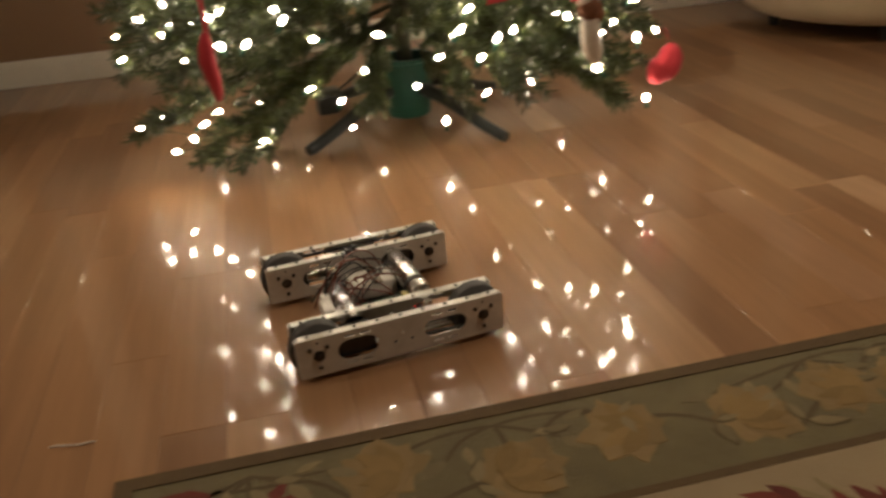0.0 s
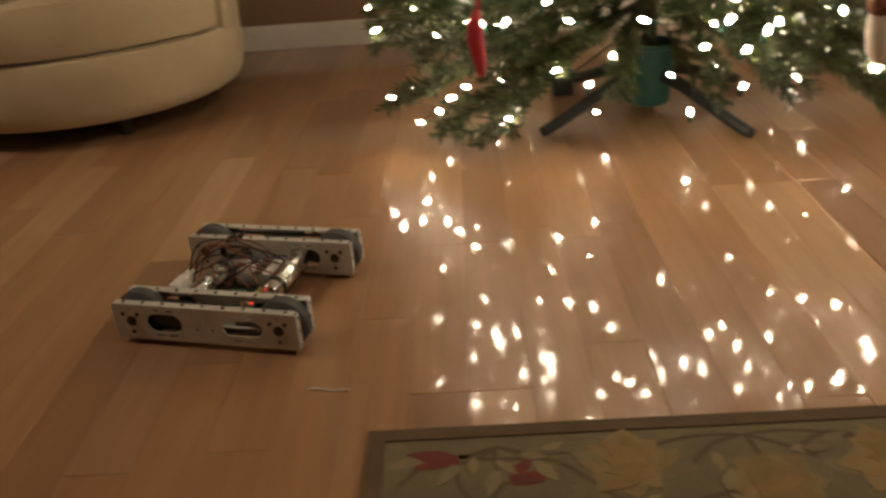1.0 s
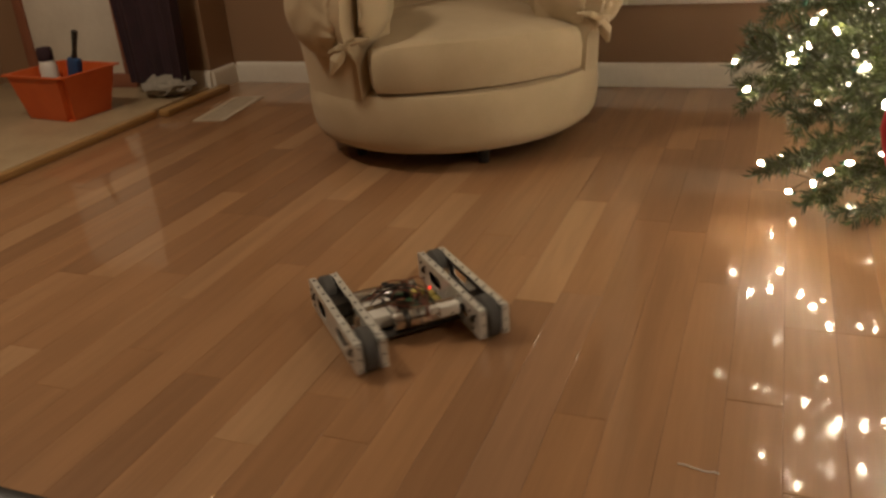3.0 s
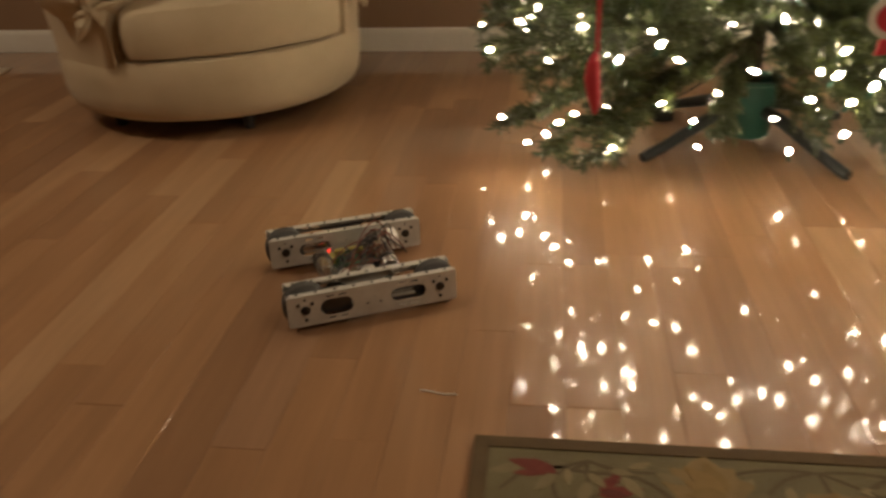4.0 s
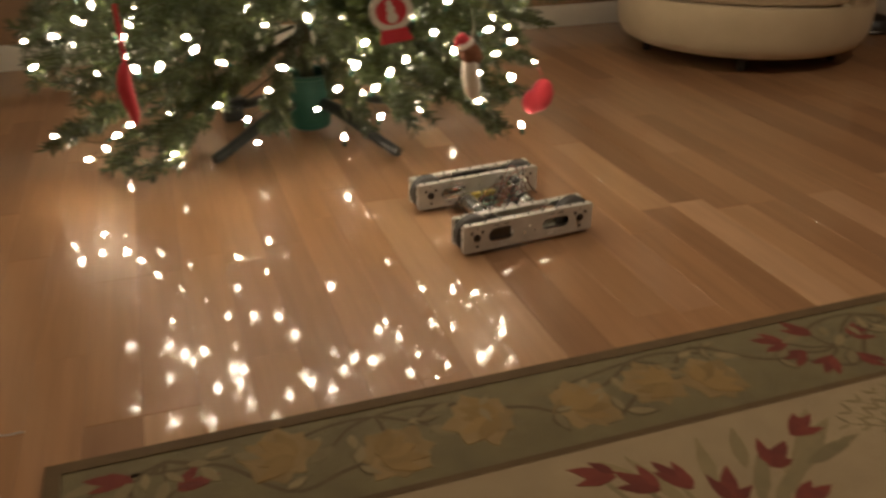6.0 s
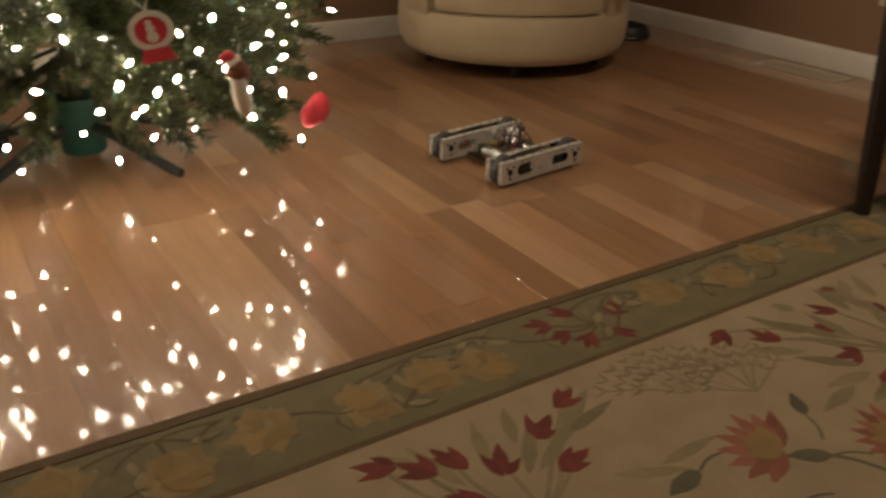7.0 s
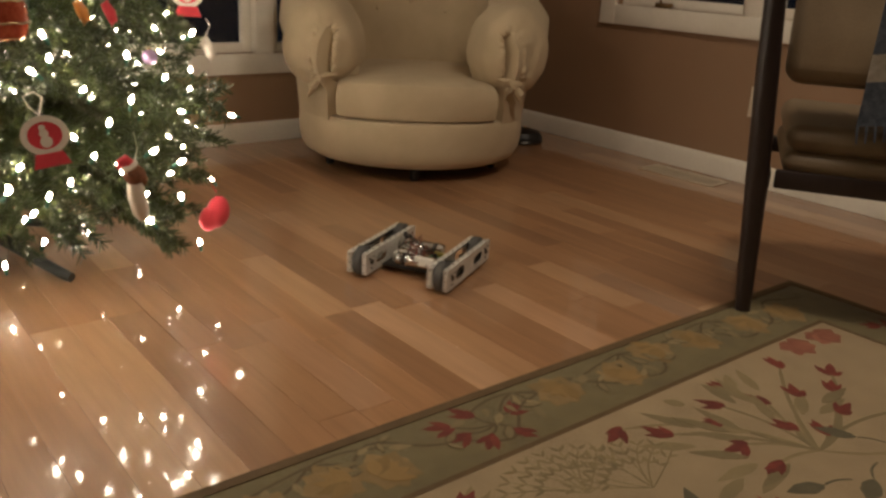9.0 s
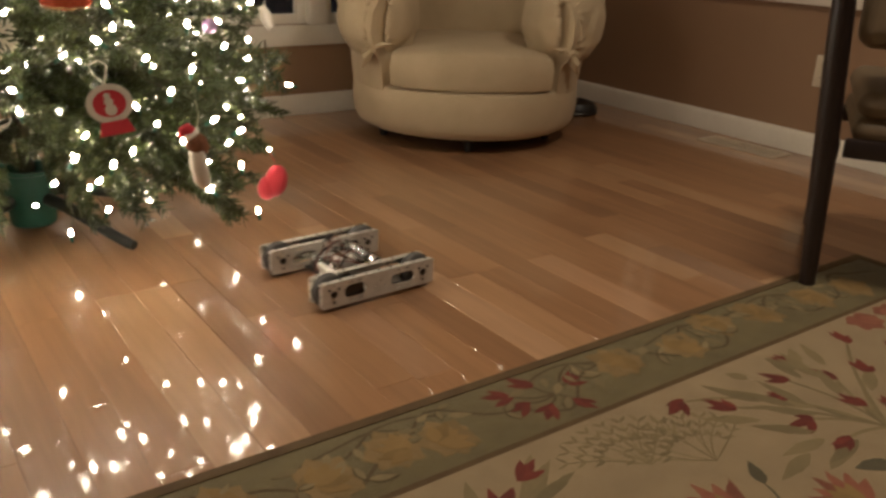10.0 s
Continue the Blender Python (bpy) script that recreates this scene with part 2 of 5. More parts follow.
STEEL = material("bright_steel", (0.55, 0.53, 0.50), (0.75, 0.73, 0.70), 0.22, metal=1.0, scale=30)
DARK_STEEL = material("dark_bolt_steel", (0.05, 0.045, 0.04), (0.10, 0.09, 0.08), 0.4, metal=0.9)
PCB = material("green_circuit_board", (0.02, 0.07, 0.035), (0.05, 0.12, 0.06), 0.4, scale=60)
WIRE_RED = material("red_brown_wire", (0.15, 0.042, 0.025), (0.23, 0.070, 0.040), 0.45)
WIRE_BLACK = material("black_wire", (0.015, 0.012, 0.012), (0.03, 0.025, 0.025), 0.45)
CONNECTOR = material("white_nylon", (0.65, 0.62, 0.56), (0.75, 0.72, 0.66), 0.5)
YELLOW_PLASTIC = material("yellow_terminal", (0.30, 0.25, 0.06), (0.42, 0.35, 0.10), 0.4)
NEEDLE = material("green_pvc_needles", (0.028, 0.038, 0.013), (0.075, 0.092, 0.030), 0.30, scale=14, fine=90, bump=0, per="island", spread=0.45)
TWIG = material("brown_green_wire_stem", (0.03, 0.035, 0.015), (0.06, 0.05, 0.025), 0.7)
STAND = material("black_stand_plastic", (0.010, 0.012, 0.011), (0.022, 0.024, 0.022), 0.4)
STAND_GREEN = material("green_stand_plastic", (0.008, 0.064, 0.042), (0.015, 0.092, 0.058), 0.55)
BULB = glow("warm_bulb", (1.0, 0.85, 0.66), BULB_GLOW)
RED_FELT = material("red_felt", (0.50, 0.024, 0.038), (0.64, 0.045, 0.062), 0.85, scale=20, fine=300, bump=0.3, sheen=0.2)
RED_GLOSS = material("red_enamel", (0.48, 0.02, 0.02), (0.56, 0.03, 0.03), 0.3)
RED_GLASS = material("red_glass_ball", (0.32, 0.05, 0.025), (0.50, 0.11, 0.05), 0.22, metal=0.3, scale=90)
ORN_WHITE = material("white_ornament", (0.62, 0.57, 0.48), (0.74, 0.68, 0.58), 0.55, scale=30)
ORN_BROWN = material("brown_plush", (0.13, 0.05, 0.02), (0.24, 0.10, 0.05), 0.9, scale=60, bump=0.4)
ORN_ORANGE = material("orange_enamel", (0.50, 0.16, 0.03), (0.60, 0.24, 0.05), 0.35, scale=30)
ORN_LILAC = material("lilac_glass", (0.35, 0.22, 0.42), (0.55, 0.40, 0.6), 0.15, metal=0.4)
RUG_FIELD = material("cream_wool_pile", (0.268, 0.194, 0.104), (0.356, 0.264, 0.146), 1.0, scale=11, fine=480, bump=0.9, depth=0.003, sheen=0.15)
RUG_BORDER = material("sage_wool_pile", (0.112, 0.086, 0.034), (0.166, 0.131, 0.055), 1.0, scale=16, fine=480, bump=0.9, depth=0.003, sheen=0.1)
RUG_EDGE = material("dark_olive_wool_pile", (0.092, 0.056, 0.023), (0.136, 0.088, 0.038), 1.0, scale=20, fine=480, bump=0.9, depth=0.003)
RUG_RED = material("crimson_wool_pile", (0.115, 0.020, 0.014), (0.180, 0.038, 0.024), 1.0, scale=40, fine=480, bump=0.8, depth=0.003, per="island", spread=0.2)
RUG_RUST = material("rust_wool_pile", (0.210, 0.070, 0.042), (0.280, 0.110, 0.065), 1.0, scale=40, fine=480, bump=0.8, depth=0.003, per="island", spread=0.2)
RUG_GOLD = material("gold_wool_pile", (0.215, 0.135, 0.047), (0.265, 0.172, 0.064), 1.0, scale=30, fine=480, bump=0.8, depth=0.003, per="island", spread=0.15)
RUG_PALE = material("pale_straw_wool_pile", (0.210, 0.140, 0.058), (0.262, 0.180, 0.078), 1.0, scale=30, fine=480, bump=0.8, depth=0.003, per="island", spread=0.12)
RUG_VINE = material("brown_wool_pile", (0.092, 0.066, 0.031), (0.125, 0.092, 0.046), 1.0, scale=30, fine=480, bump=0.8, depth=0.003)
RUG_SAGE = material("pale_sage_wool_pile", (0.190, 0.148, 0.074), (0.245, 0.192, 0.100), 1.0, scale=30, fine=480, bump=0.8, depth=0.003, per="island", spread=0.2)
RUG_LEAF = material("grey_green_wool_pile", (0.092, 0.080, 0.046), (0.130, 0.112, 0.066), 1.0, scale=30, fine=480, bump=0.8, depth=0.003, per="island", spread=0.2)
DARK_WOOD = material("dark_walnut", (0.013, 0.008, 0.008), (0.028, 0.017, 0.014), 0.4, scale=10, fine=80, stretch=(1, 1, 0.15))
BROWN_VINYL = material("brown_upholstery", (0.115, 0.080, 0.043), (0.170, 0.120, 0.066), 0.55, scale=8, fine=200, bump=0.25)
NAVY_CLOTH = material("navy_patterned_cloth", (0.02, 0.03, 0.05), (0.10, 0.12, 0.15), 0.9, scale=60, fine=300, bump=0.4)
GREY_CLOTH = material("pale_grey_knit", (0.22, 0.20, 0.165), (0.34, 0.31, 0.26), 0.95, scale=80, fine=300, bump=0.5)
VENT = material("tan_register_metal", (0.52, 0.44, 0.32), (0.62, 0.53, 0.40), 0.45, metal=0.2)
PLASTIC_IVORY = material("ivory_plastic", (0.62, 0.54, 0.40), (0.70, 0.62, 0.48), 0.4)
TILE = material("beige_hearth_tile", (0.30, 0.22, 0.13), (0.42, 0.32, 0.20), 0.5, scale=6, fine=60)
HONEY_TRIM = material("honey_oak_trim", (0.30, 0.17, 0.06), (0.42, 0.25, 0.10), 0.35, scale=12, fine=90, stretch=(1, 0.1, 1))
ORANGE = material("orange_plastic", (0.52, 0.085, 0.018), (0.62, 0.12, 0.03), 0.45, scale=10)
PURPLE_CLOTH = material("dark_plum_cloth", (0.022, 0.010, 0.014), (0.045, 0.020, 0.028), 0.9, scale=10, fine=250, bump=0.4)
BLUE_PLASTIC = material("blue_plastic", (0.02, 0.05, 0.13), (0.03, 0.08, 0.2), 0.4)
TERRACOTTA = material("reddish_wood", (0.24, 0.09, 0.05), (0.30, 0.12, 0.07), 0.5, scale=10)
BRASS = material("antique_brass", (0.20, 0.13, 0.06), (0.30, 0.2, 0.1), 0.35, metal=0.9)
LED = glow("red_led", (1.0, 0.06, 0.04), 1.2)


def glass():
    mt = bpy.data.materials.new("window_glass")
    mt.use_nodes = True
    bsdf = mt.node_tree.nodes["Principled BSDF"]
    bsdf.inputs["Base Color"].default_value = (0.9, 0.95, 0.95, 1)
    bsdf.inputs["Roughness"].default_value = 0.02
    bsdf.inputs["Transmission Weight"].default_value = 1.0
    bsdf.inputs["IOR"].default_value = 1.45
    return mt


GLASS = glass()

# ---- room ----
XW, YW, XL, YF, ZC, TH = 2.915, 3.45, -3.90, -2.60, 2.42, 0.15
XB, YB = -2.70, 3.27          # the chimney breast's corner


def wall(name, spans, axis, at, outwards, label):
    """A wall of thickness TH whose inner face lies at a coordinate, as boxes (from, to, low, high)."""
    bm = bmesh.new()
    for a, b, low, high in spans:
        c, s = (a + b) / 2, b - a
        o = at + outwards * TH / 2
        if axis == "x":
            box(bm, (o, c, (low + high) / 2), (TH, s, high - low))
        else:
            box(bm, (c, o, (low + high) / 2), (s, TH, high - low))
    return tagged(part(name, bm, WALL, None, "", False), label, "wall", kind="structure")


# openings: the back wall's wide window, the right wall's window
W1, W2, WB, WT = -0.96, 2.06, 0.385, 1.95
V1, V2, VB, VT = 0.95, 2.68, 0.655, 1.95
wall("wall_north", [(XL - TH, W1, -0.05, ZC), (W2, XW + TH, -0.05, ZC), (W1, W2, -0.05, WB), (W1, W2, WT, ZC)], "y", YW, 1, "tan painted wall with a wide low window")
wall("wall_east", [(YF, V1, -0.05, ZC), (V2, YW, -0.05, ZC), (V1, V2, -0.05, VB), (V1, V2, VT, ZC)], "x", XW, 1, "tan painted wall with a casement window")
wall("wall_south", [(XL - TH, XW + TH, -0.05, ZC)], "y", YF, -1, "plain tan painted wall")
wall("wall_west", [(YF, YW, -0.05, ZC)], "x", XL, -1, "plain tan painted wall")
bm = bmesh.new()
box(bm, ((XL + XB) / 2, (YB + YW) / 2 - 0.002, ZC / 2 - 0.01), (XB - XL, YW - YB - 0.004, ZC))
tagged(part("wall_breast", bm, WALL, None, "", False), "tan painted projecting wall beside the hearth", "wall", kind="structure")
bm = bmesh.new()
box(bm, ((XL + XW) / 2, (YF + YW) / 2, ZC + 0.05), (XW - XL + 2 * TH, YW - YF + 2 * TH, 0.1))
tagged(part("ceiling", bm, CEILING, None, "", False), "plain off-white ceiling", "ceiling", kind="structure")


def board(name, a, b, facing):
    """A white baseboard from a to b in plan, standing off the wall to the given side."""
    a, b, n = Vector((*a, 0)), Vector((*b, 0)), Vector((*facing, 0))
    d = (b - a).normalized()
    prof = [(0, 0), (0.014, 0), (0.014, 0.068), (0.011, 0.078), (0.006, 0.086), (0, 0.088)]
    bm = bmesh.new()
    ends = [[bm.verts.new(p + n * u + Vector((0, 0, w + 0.0005))) for u, w in prof] for p in (a, b)]
    for i in range(len(prof)):
        j = (i + 1) % len(prof)
        bm.faces.new((ends[0][i], ends[1][i], ends[1][j], ends[0][j]))
    for e in ends:
        bm.faces.new(e)
    bmesh.ops.recalc_face_normals(bm, faces=bm.faces)
    return tagged(part(name, bm, WHITE_TRIM), "white painted wooden baseboard", "baseboard", kind="structure")


board("baseboard", (XB + 0.014, YW), (XW - 0.014, YW), (0, -1))
board("baseboard", (XW, YW), (XW, YF), (-1, 0))
board("baseboard", (XB, YB), (XB, YW - 0.014), (1, 0))
board("baseboard", (XB, YB), (-2.90, YB), (0, -1))


def window(name, axis, at, a, b, low, high, posts, label, crank=None):
    """A window with casing, sashes and panes in a wall's opening."""
    top = thing(name, None, label, "window", kind="structure")

    def put(bm, u, w, su, sw, off, th, bev=0.003):
        if axis == "y":
            box(bm, (u, at + off, w), (su, th, sw), bev)
        else:
            box(bm, (at + off, u, w), (th, su, sw), bev)
    c = 0.085
    for nm, args in (("casing", (a - c / 2, (low + high) / 2, c, high - low + 2 * c)), ("casing", (b + c / 2, (low + high) / 2, c, high - low + 2 * c)),
                     ("sill", ((a + b) / 2, low - c / 2, b - a, c)), ("head_casing", ((a + b) / 2, high + c / 2, b - a, c))):
        bm = bmesh.new()
        put(bm, *args, -0.011, 0.022)
        part(nm, bm, WHITE_TRIM, top)
    edges = [a] + list(posts) + [b]
    for p in posts:
        bm = bmesh.new()
        put(bm, p, (low + high) / 2, 0.085, high - low, 0.02, 0.07)
        part("mullion", bm, WHITE_TRIM, top)
    for i, (p, q) in enumerate(zip(edges, edges[1:])):
        p = p + (0.0425 if i else 0.0)
        q = q - (0.0425 if i < len(edges) - 2 else 0.0)
        sash = bmesh.new()
        f = 0.04
        put(sash, p + f / 2, (low + high) / 2, f, high - low, 0.05, 0.04)
        put(sash, q - f / 2, (low + high) / 2, f, high - low, 0.05, 0.04)
        put(sash, (p + q) / 2, low + f / 2, q - p - 2 * f, f, 0.05, 0.04)
        put(sash, (p + q) / 2, high - f / 2, q - p - 2 * f, f, 0.05, 0.04)
        part("sash", sash, WHITE_TRIM, top)
        bm = bmesh.new()
        put(bm, (p + q) / 2, (low + high) / 2, q - p - 2 * f + 0.01, high - low - 2 * f + 0.01, 0.055, 0.005, 0)
        pane = part("pane", bm, GLASS, top)
        pane.visible_shadow = False
    if crank is not None:
        bm = bmesh.new()
        put(bm, crank, low + 0.012, 0.075, 0.022, 0.005, 0.035, 0.006)
        m = Vector((crank, at - 0.02)) if axis == "y" else Vector((at - 0.02, crank))
        tube(bm, [(m.x, m.y, low + 0.02), (m.x - 0.01, m.y, low + 0.05), (m.x - 0.012, m.y + 0.03, low + 0.06)], 0.006)
        part("crank_handle", bm, BRASS, top, "brass crank handle")
    return top


window("window_1", "y", YW, W1, W2, WB, WT, (-0.2, 0.62, 1.535), "wide white-framed window, dark night outside")
window("window_2", "x", XW, V1, V2, VB, VT, (1.98,), "white-framed casement window, dark night outside", 2.43)

# the hearth: a low tiled slab with a wooden edge
bm = bmesh.new()
box(bm, ((XL - 2.712) / 2, 1.2, 0.011), (-2.712 - XL, 2 * (YB - 1.2), 0.022), 0.002)
hearth = tagged(part("hearth", bm, TILE), "low beige tiled hearth slab", "hearth", kind="structure")
bm = bmesh.new()
box(bm, (-2.694, 0.95, 0.013), (0.034, 3.82, 0.026), 0.006)
box(bm, (-2.652, 3.075, 0.014), (0.048, 0.43, 0.028), 0.008)
tagged(part("hearth_trim", bm, HONEY_TRIM), "honey oak edging strip along the hearth", "trim", kind="structure")


# ---- floor vents and outlet ----
def floor_vent(m, label):
    top = thing("floor_vent", m, label, "floor vent")
    bm = bmesh.new()
    for sx in (-1, 1):
        box(bm, (sx * 0.056, 0, 0.002), (0.022, 0.36, 0.004), 0.0015)
        box(bm, (0, sx * 0.170, 0.002), (0.092, 0.02, 0.004), 0.0015)
    part("frame", bm, VENT, top)
    bm = bmesh.new()
    for k in range(26):
        box(bm, (0, -0.154 + k * 0.01232, 0.0014), (0.09, 0.0075, 0.0016))
    for sx in (-0.016, 0.016):
        box(bm, (sx, 0, 0.0023), (0.004, 0.318, 0.0012))
    part("slats", bm, VENT, top)
    # a thin black sheet stands in for the shade below the slats
    bm = bmesh.new()
    box(bm, (0, 0, 0.0004), (0.09, 0.32, 0.0006))
    part("shaft_shade", bm, SHADOW_CLOTH, top)
    return top


floor_vent(pose(2.782, 2.115, 0, 0, 0, 2), "tan metal floor register beside the baseboard")
floor_vent(pose(-2.44, 3.0, 0, 0, 0, 8), "tan metal floor register near the hearth")

outlet = thing("wall_outlet", pose(XW, 1.905, 0.33), "ivory plastic double wall outlet", "outlet")
bm = bmesh.new()
box(bm, (-0.003, 0, 0), (0.006, 0.075, 0.12), 0.002)
part("cover_plate", bm, PLASTIC_IVORY, outlet)
for dz in (-0.024, 0.024):
    bm = bmesh.new()
    box(bm, (-0.008, 0, dz), (0.006, 0.033, 0.03), 0.002)
    part("socket", bm, PLASTIC_IVORY, outlet)
    # raised black strips stand in for the shade inside the slots
    bm = bmesh.new()
    for dy in (-0.006, 0.006):
        box(bm, (-0.0112, dy, dz + 0.003), (0.0006, 0.002, 0.008))
    part("slots", bm, BLACK, outlet)

# ---- rug ----
RX0, RX1, RY0, RY1 = -0.44, 1.98, -1.75, 1.166
rug = thing("rug", pose(0, 0, 0), "cream floral wool rug with a sage green border", "rug")


def frame_band(name, inset, width, z, mt, label=""):
    bm = bmesh.new()
    x0, x1, y0, y1 = RX0 + inset, RX1 - inset, RY0 + inset, RY1 - inset
    outer, inner = [], []
    n = 10
    for i in range(4):
        a, b = ((x0, y0), (x1, y0), (x1, y1), (x0, y1))[i], ((x1, y0), (x1, y1), (x0, y1), (x0, y0))[i]
        c, d = ((x0 + width, y0 + width), (x1 - width, y0 + width), (x1 - width, y1 - width), (x0 + width, y1 - width))[i], \
               ((x1 - width, y0 + width), (x1 - width, y1 - width), (x0 + width, y1 - width), (x0 + width, y0 + width))[i]
        for k in range(n):
            u = k / n
            outer.append((a[0] + (b[0] - a[0]) * u, a[1] + (b[1] - a[1]) * u))
            inner.append((c[0] + (d[0] - c[0]) * u, c[1] + (d[1] - c[1]) * u))
    rows = []
    for pts, zz in ((outer, 0.0), (outer, z - 0.0015), ([(p[0] * 0.97 + q[0] * 0.03, p[1] * 0.97 + q[1] * 0.03) for p, q in zip(outer, inner)], z), (inner, z), (inner, 0.0)):
        rows.append([bm.verts.new((p[0], p[1], zz)) for p in pts])
    for a, b in zip(rows, rows[1:]):
        for k in range(len(a)):
            bm.faces.new((a[k], a[(k + 1) % len(a)], b[(k + 1) % len(b)], b[k]))
    bmesh.ops.recalc_face_normals(bm, faces=bm.faces)
    return part(name, bm, mt, rug, label)


frame_band("bound_edge", 0.0, 0.022, 0.0095, RUG_EDGE, "dark olive bound edge")
frame_band("border", 0.022, 0.172, 0.0088, RUG_BORDER, "sage green border")
frame_band("border_line", 0.194, 0.012, 0.0094, RUG_EDGE, "dark olive line")
bm = bmesh.new()
box(bm, ((RX0 + RX1) / 2, (RY0 + RY1) / 2, 0.0044), (RX1 - RX0 - 0.412, RY1 - RY0 - 0.412, 0.0088))
part("field", bm, RUG_FIELD, rug, "cream wool field")
ZR = 0.0089
rr = random.Random(5)


def tulip(bm, x, y, turn, size):
    for d, k, w in ((0, 1.0, 0.36), (rr.uniform(18, 40), 0.85, 0.28), (-rr.uniform(16, 36), rr.uniform(0.5, 0.8), 0.26)):
        leaf(bm, x + rr.uniform(-0.004, 0.004), y + rr.uniform(-0.004, 0.004), ZR, turn + d, size * k, size * w)


def peony(bm, x, y, turn, size, heart=None):
    """A rounded bloom: broad overlapping petals round a darker heart."""
    size *= 1.25
    c, d = math.cos(radians(turn)), math.sin(radians(turn))
    for k in range(8):
        a = 45 * k + rr.uniform(-9, 9)
        leaf(bm, x + 0.10 * size * math.cos(radians(a + 180)), y + 0.08 * size * math.sin(radians(a + 180)), ZR, a, size * rr.uniform(0.52, 0.66), size * rr.uniform(0.44, 0.56))
    if heart is not None:
        for k in range(5):
            leaf(heart, x - 0.22 * size * c, y - 0.22 * size * d, ZR + 0.0010, turn - 52 + 26 * k, size * rr.uniform(0.42, 0.58), size * 0.24)


def curve(p, q, bow, n=9):
    p, q = Vector(p), Vector(q)
    s = Vector((-(q - p).y, (q - p).x)) * bow
    return [p.lerp(q, k / n) + s * math.sin(math.pi * k / n) for k in range(n + 1)]


red, rust, gold, pale, sage, dark, stem = (bmesh.new() for _ in range(7))
# border: a tulip spray, gold peonies on a vine, again and again round the rug
HUB = Vector((0.775, 1.055))
for x, y in ((0.641, 1.114), (0.745, 1.125), (0.862, 1.082), (0.668, 1.05), (0.725, 1.012), (0.80, 1.005)):
    p = Vector((x, y))
    a = math.degrees(math.atan2(y - HUB.y, x - HUB.x))
    q = HUB.lerp(p, 0.55)
    tulip(red, q.x, q.y, a, 0.060)
    strip(stem, curve(HUB, q, 0.12), 0.006, ZR)
for x, y, a in ((-0.33, 1.10, 165), (-0.27, 1.065, 15)):
    tulip(red, x, y, a, 0.06)
    strip(stem, curve((-0.29, 1.02), (x, y), 0.2), 0.006, ZR)
for x, y, a in ((-0.14, 1.084, 160), (0.017, 1.04, 10), (0.153, 1.07, 170), (0.311, 1.051, 20), (0.437, 1.06, 150), (0.53, 1.046, 15), (0.967, 1.079, 200), (1.132, 1.058, 30),
                (1.272, 1.094, 170), (1.413, 1.074, 10), (1.60, 1.06, 180), (1.75, 1.05, 30)):
    peony(pale, x, y, a, 0.094, gold)
for x in (-0.286, 0.007, 0.425, 0.88, 1.20, 1.52):
    base = Vector((x, 1.125))
    for a, l in ((-20, 0.15), (-50, 0.11), (-90, 0.12), (-130, 0.11), (-160, 0.15)):
        l *= 0.62 if x < -0.2 else 1.0
        tip = base + l * Vector((math.cos(radians(a)), 0.55 * math.sin(radians(a))))
        strip(stem, curve(base, tip, rr.uniform(-0.15, 0.15)), 0.006, ZR)
        leaf(sage, tip.x, tip.y, ZR, a + rr.uniform(-20, 20), 0.045, 0.018)
        mid = base.lerp(tip, 0.6)
        leaf(sage, mid.x, mid.y, ZR, a + 40, 0.035, 0.014)
# a brown vine winding along the border, with pairs of pale leaves outlined in brown
wave = [(-0.40 + 0.02 * k, 1.062 + 0.052 * math.sin(0.30 * k) + 0.012 * math.sin(0.83 * k)) for k in range(116)]
strip(stem, wave, 0.007, ZR)
for k in range(13, 113, 5):
    x, y = wave[k]
    slope = math.degrees(math.atan2(wave[k + 1][1] - y, wave[k + 1][0] - x))
    for d in (-1, 1):
        a = slope + d * rr.uniform(38, 70)
        size = rr.uniform(0.030, 0.046)
        if not 0.99 < y + size * math.sin(radians(a)) < 1.135:
            continue
        leaf(stem, x, y, ZR, a, size * 1.16, size * 0.52)
        leaf(sage, x + 0.003 * math.cos(radians(a)), y + 0.003 * math.sin(radians(a)), ZR + 0.0009, a, size, size * 0.36)
for y0 in (0.6, 0.1, -0.4, -0.9, -1.4):
    for x in (RX0 + 0.1, RX1 - 0.1):
        peony(pale, x, y0, rr.uniform(60, 120), 0.078, gold)
        for k in range(4):
            tulip(red, x + rr.uniform(-0.05, 0.05), y0 + 0.22 + rr.uniform(-0.08, 0.08), rr.uniform(0, 360), 0.055)
# field: a tall tulip bush, a smaller one, rust-coloured blooms on dark stems
BUSH = Vector((1.205, 0.66))
for x, y, a in ((0.935, 0.904, 200), (1.01, 0.869, 110), (1.264, 0.914, 80), (1.181, 0.877, 120), (1.122, 0.828, 150), (1.281, 0.833, 100), (1.466, 0.905, 60),
                (1.237, 0.746, 95), (1.38, 0.81, 50), (1.537, 0.812, 30), (1.467, 0.776, 30), (1.284, 0.698, 60), (1.393, 0.714, 10), (1.085, 0.755, 170), (1.088, 0.676, 190),
                (1.51, 0.64, -10), (1.46, 0.56, -20)):
    tulip(red, x - 0.028 * math.cos(radians(a)), y - 0.028 * math.sin(radians(a)), a, 0.062)
    strip(sage, curve(BUSH, (x - 0.02 * math.cos(radians(a)), y - 0.02 * math.sin(radians(a))), rr.uniform(-0.16, 0.16)), 0.008, ZR)
for k in range(22):
    a = rr.uniform(20, 200)
    r = rr.uniform(0.08, 0.26)
    leaf(sage, BUSH.x + r * math.cos(radians(a)), BUSH.y + 0.02 + r * math.sin(radians(a)), ZR, a + rr.uniform(-35, 35), 0.11, 0.026)
for x, y in ((1.589, 0.928), (1.698, 0.924)):
    peony(rust, x, y, 90, 0.085)
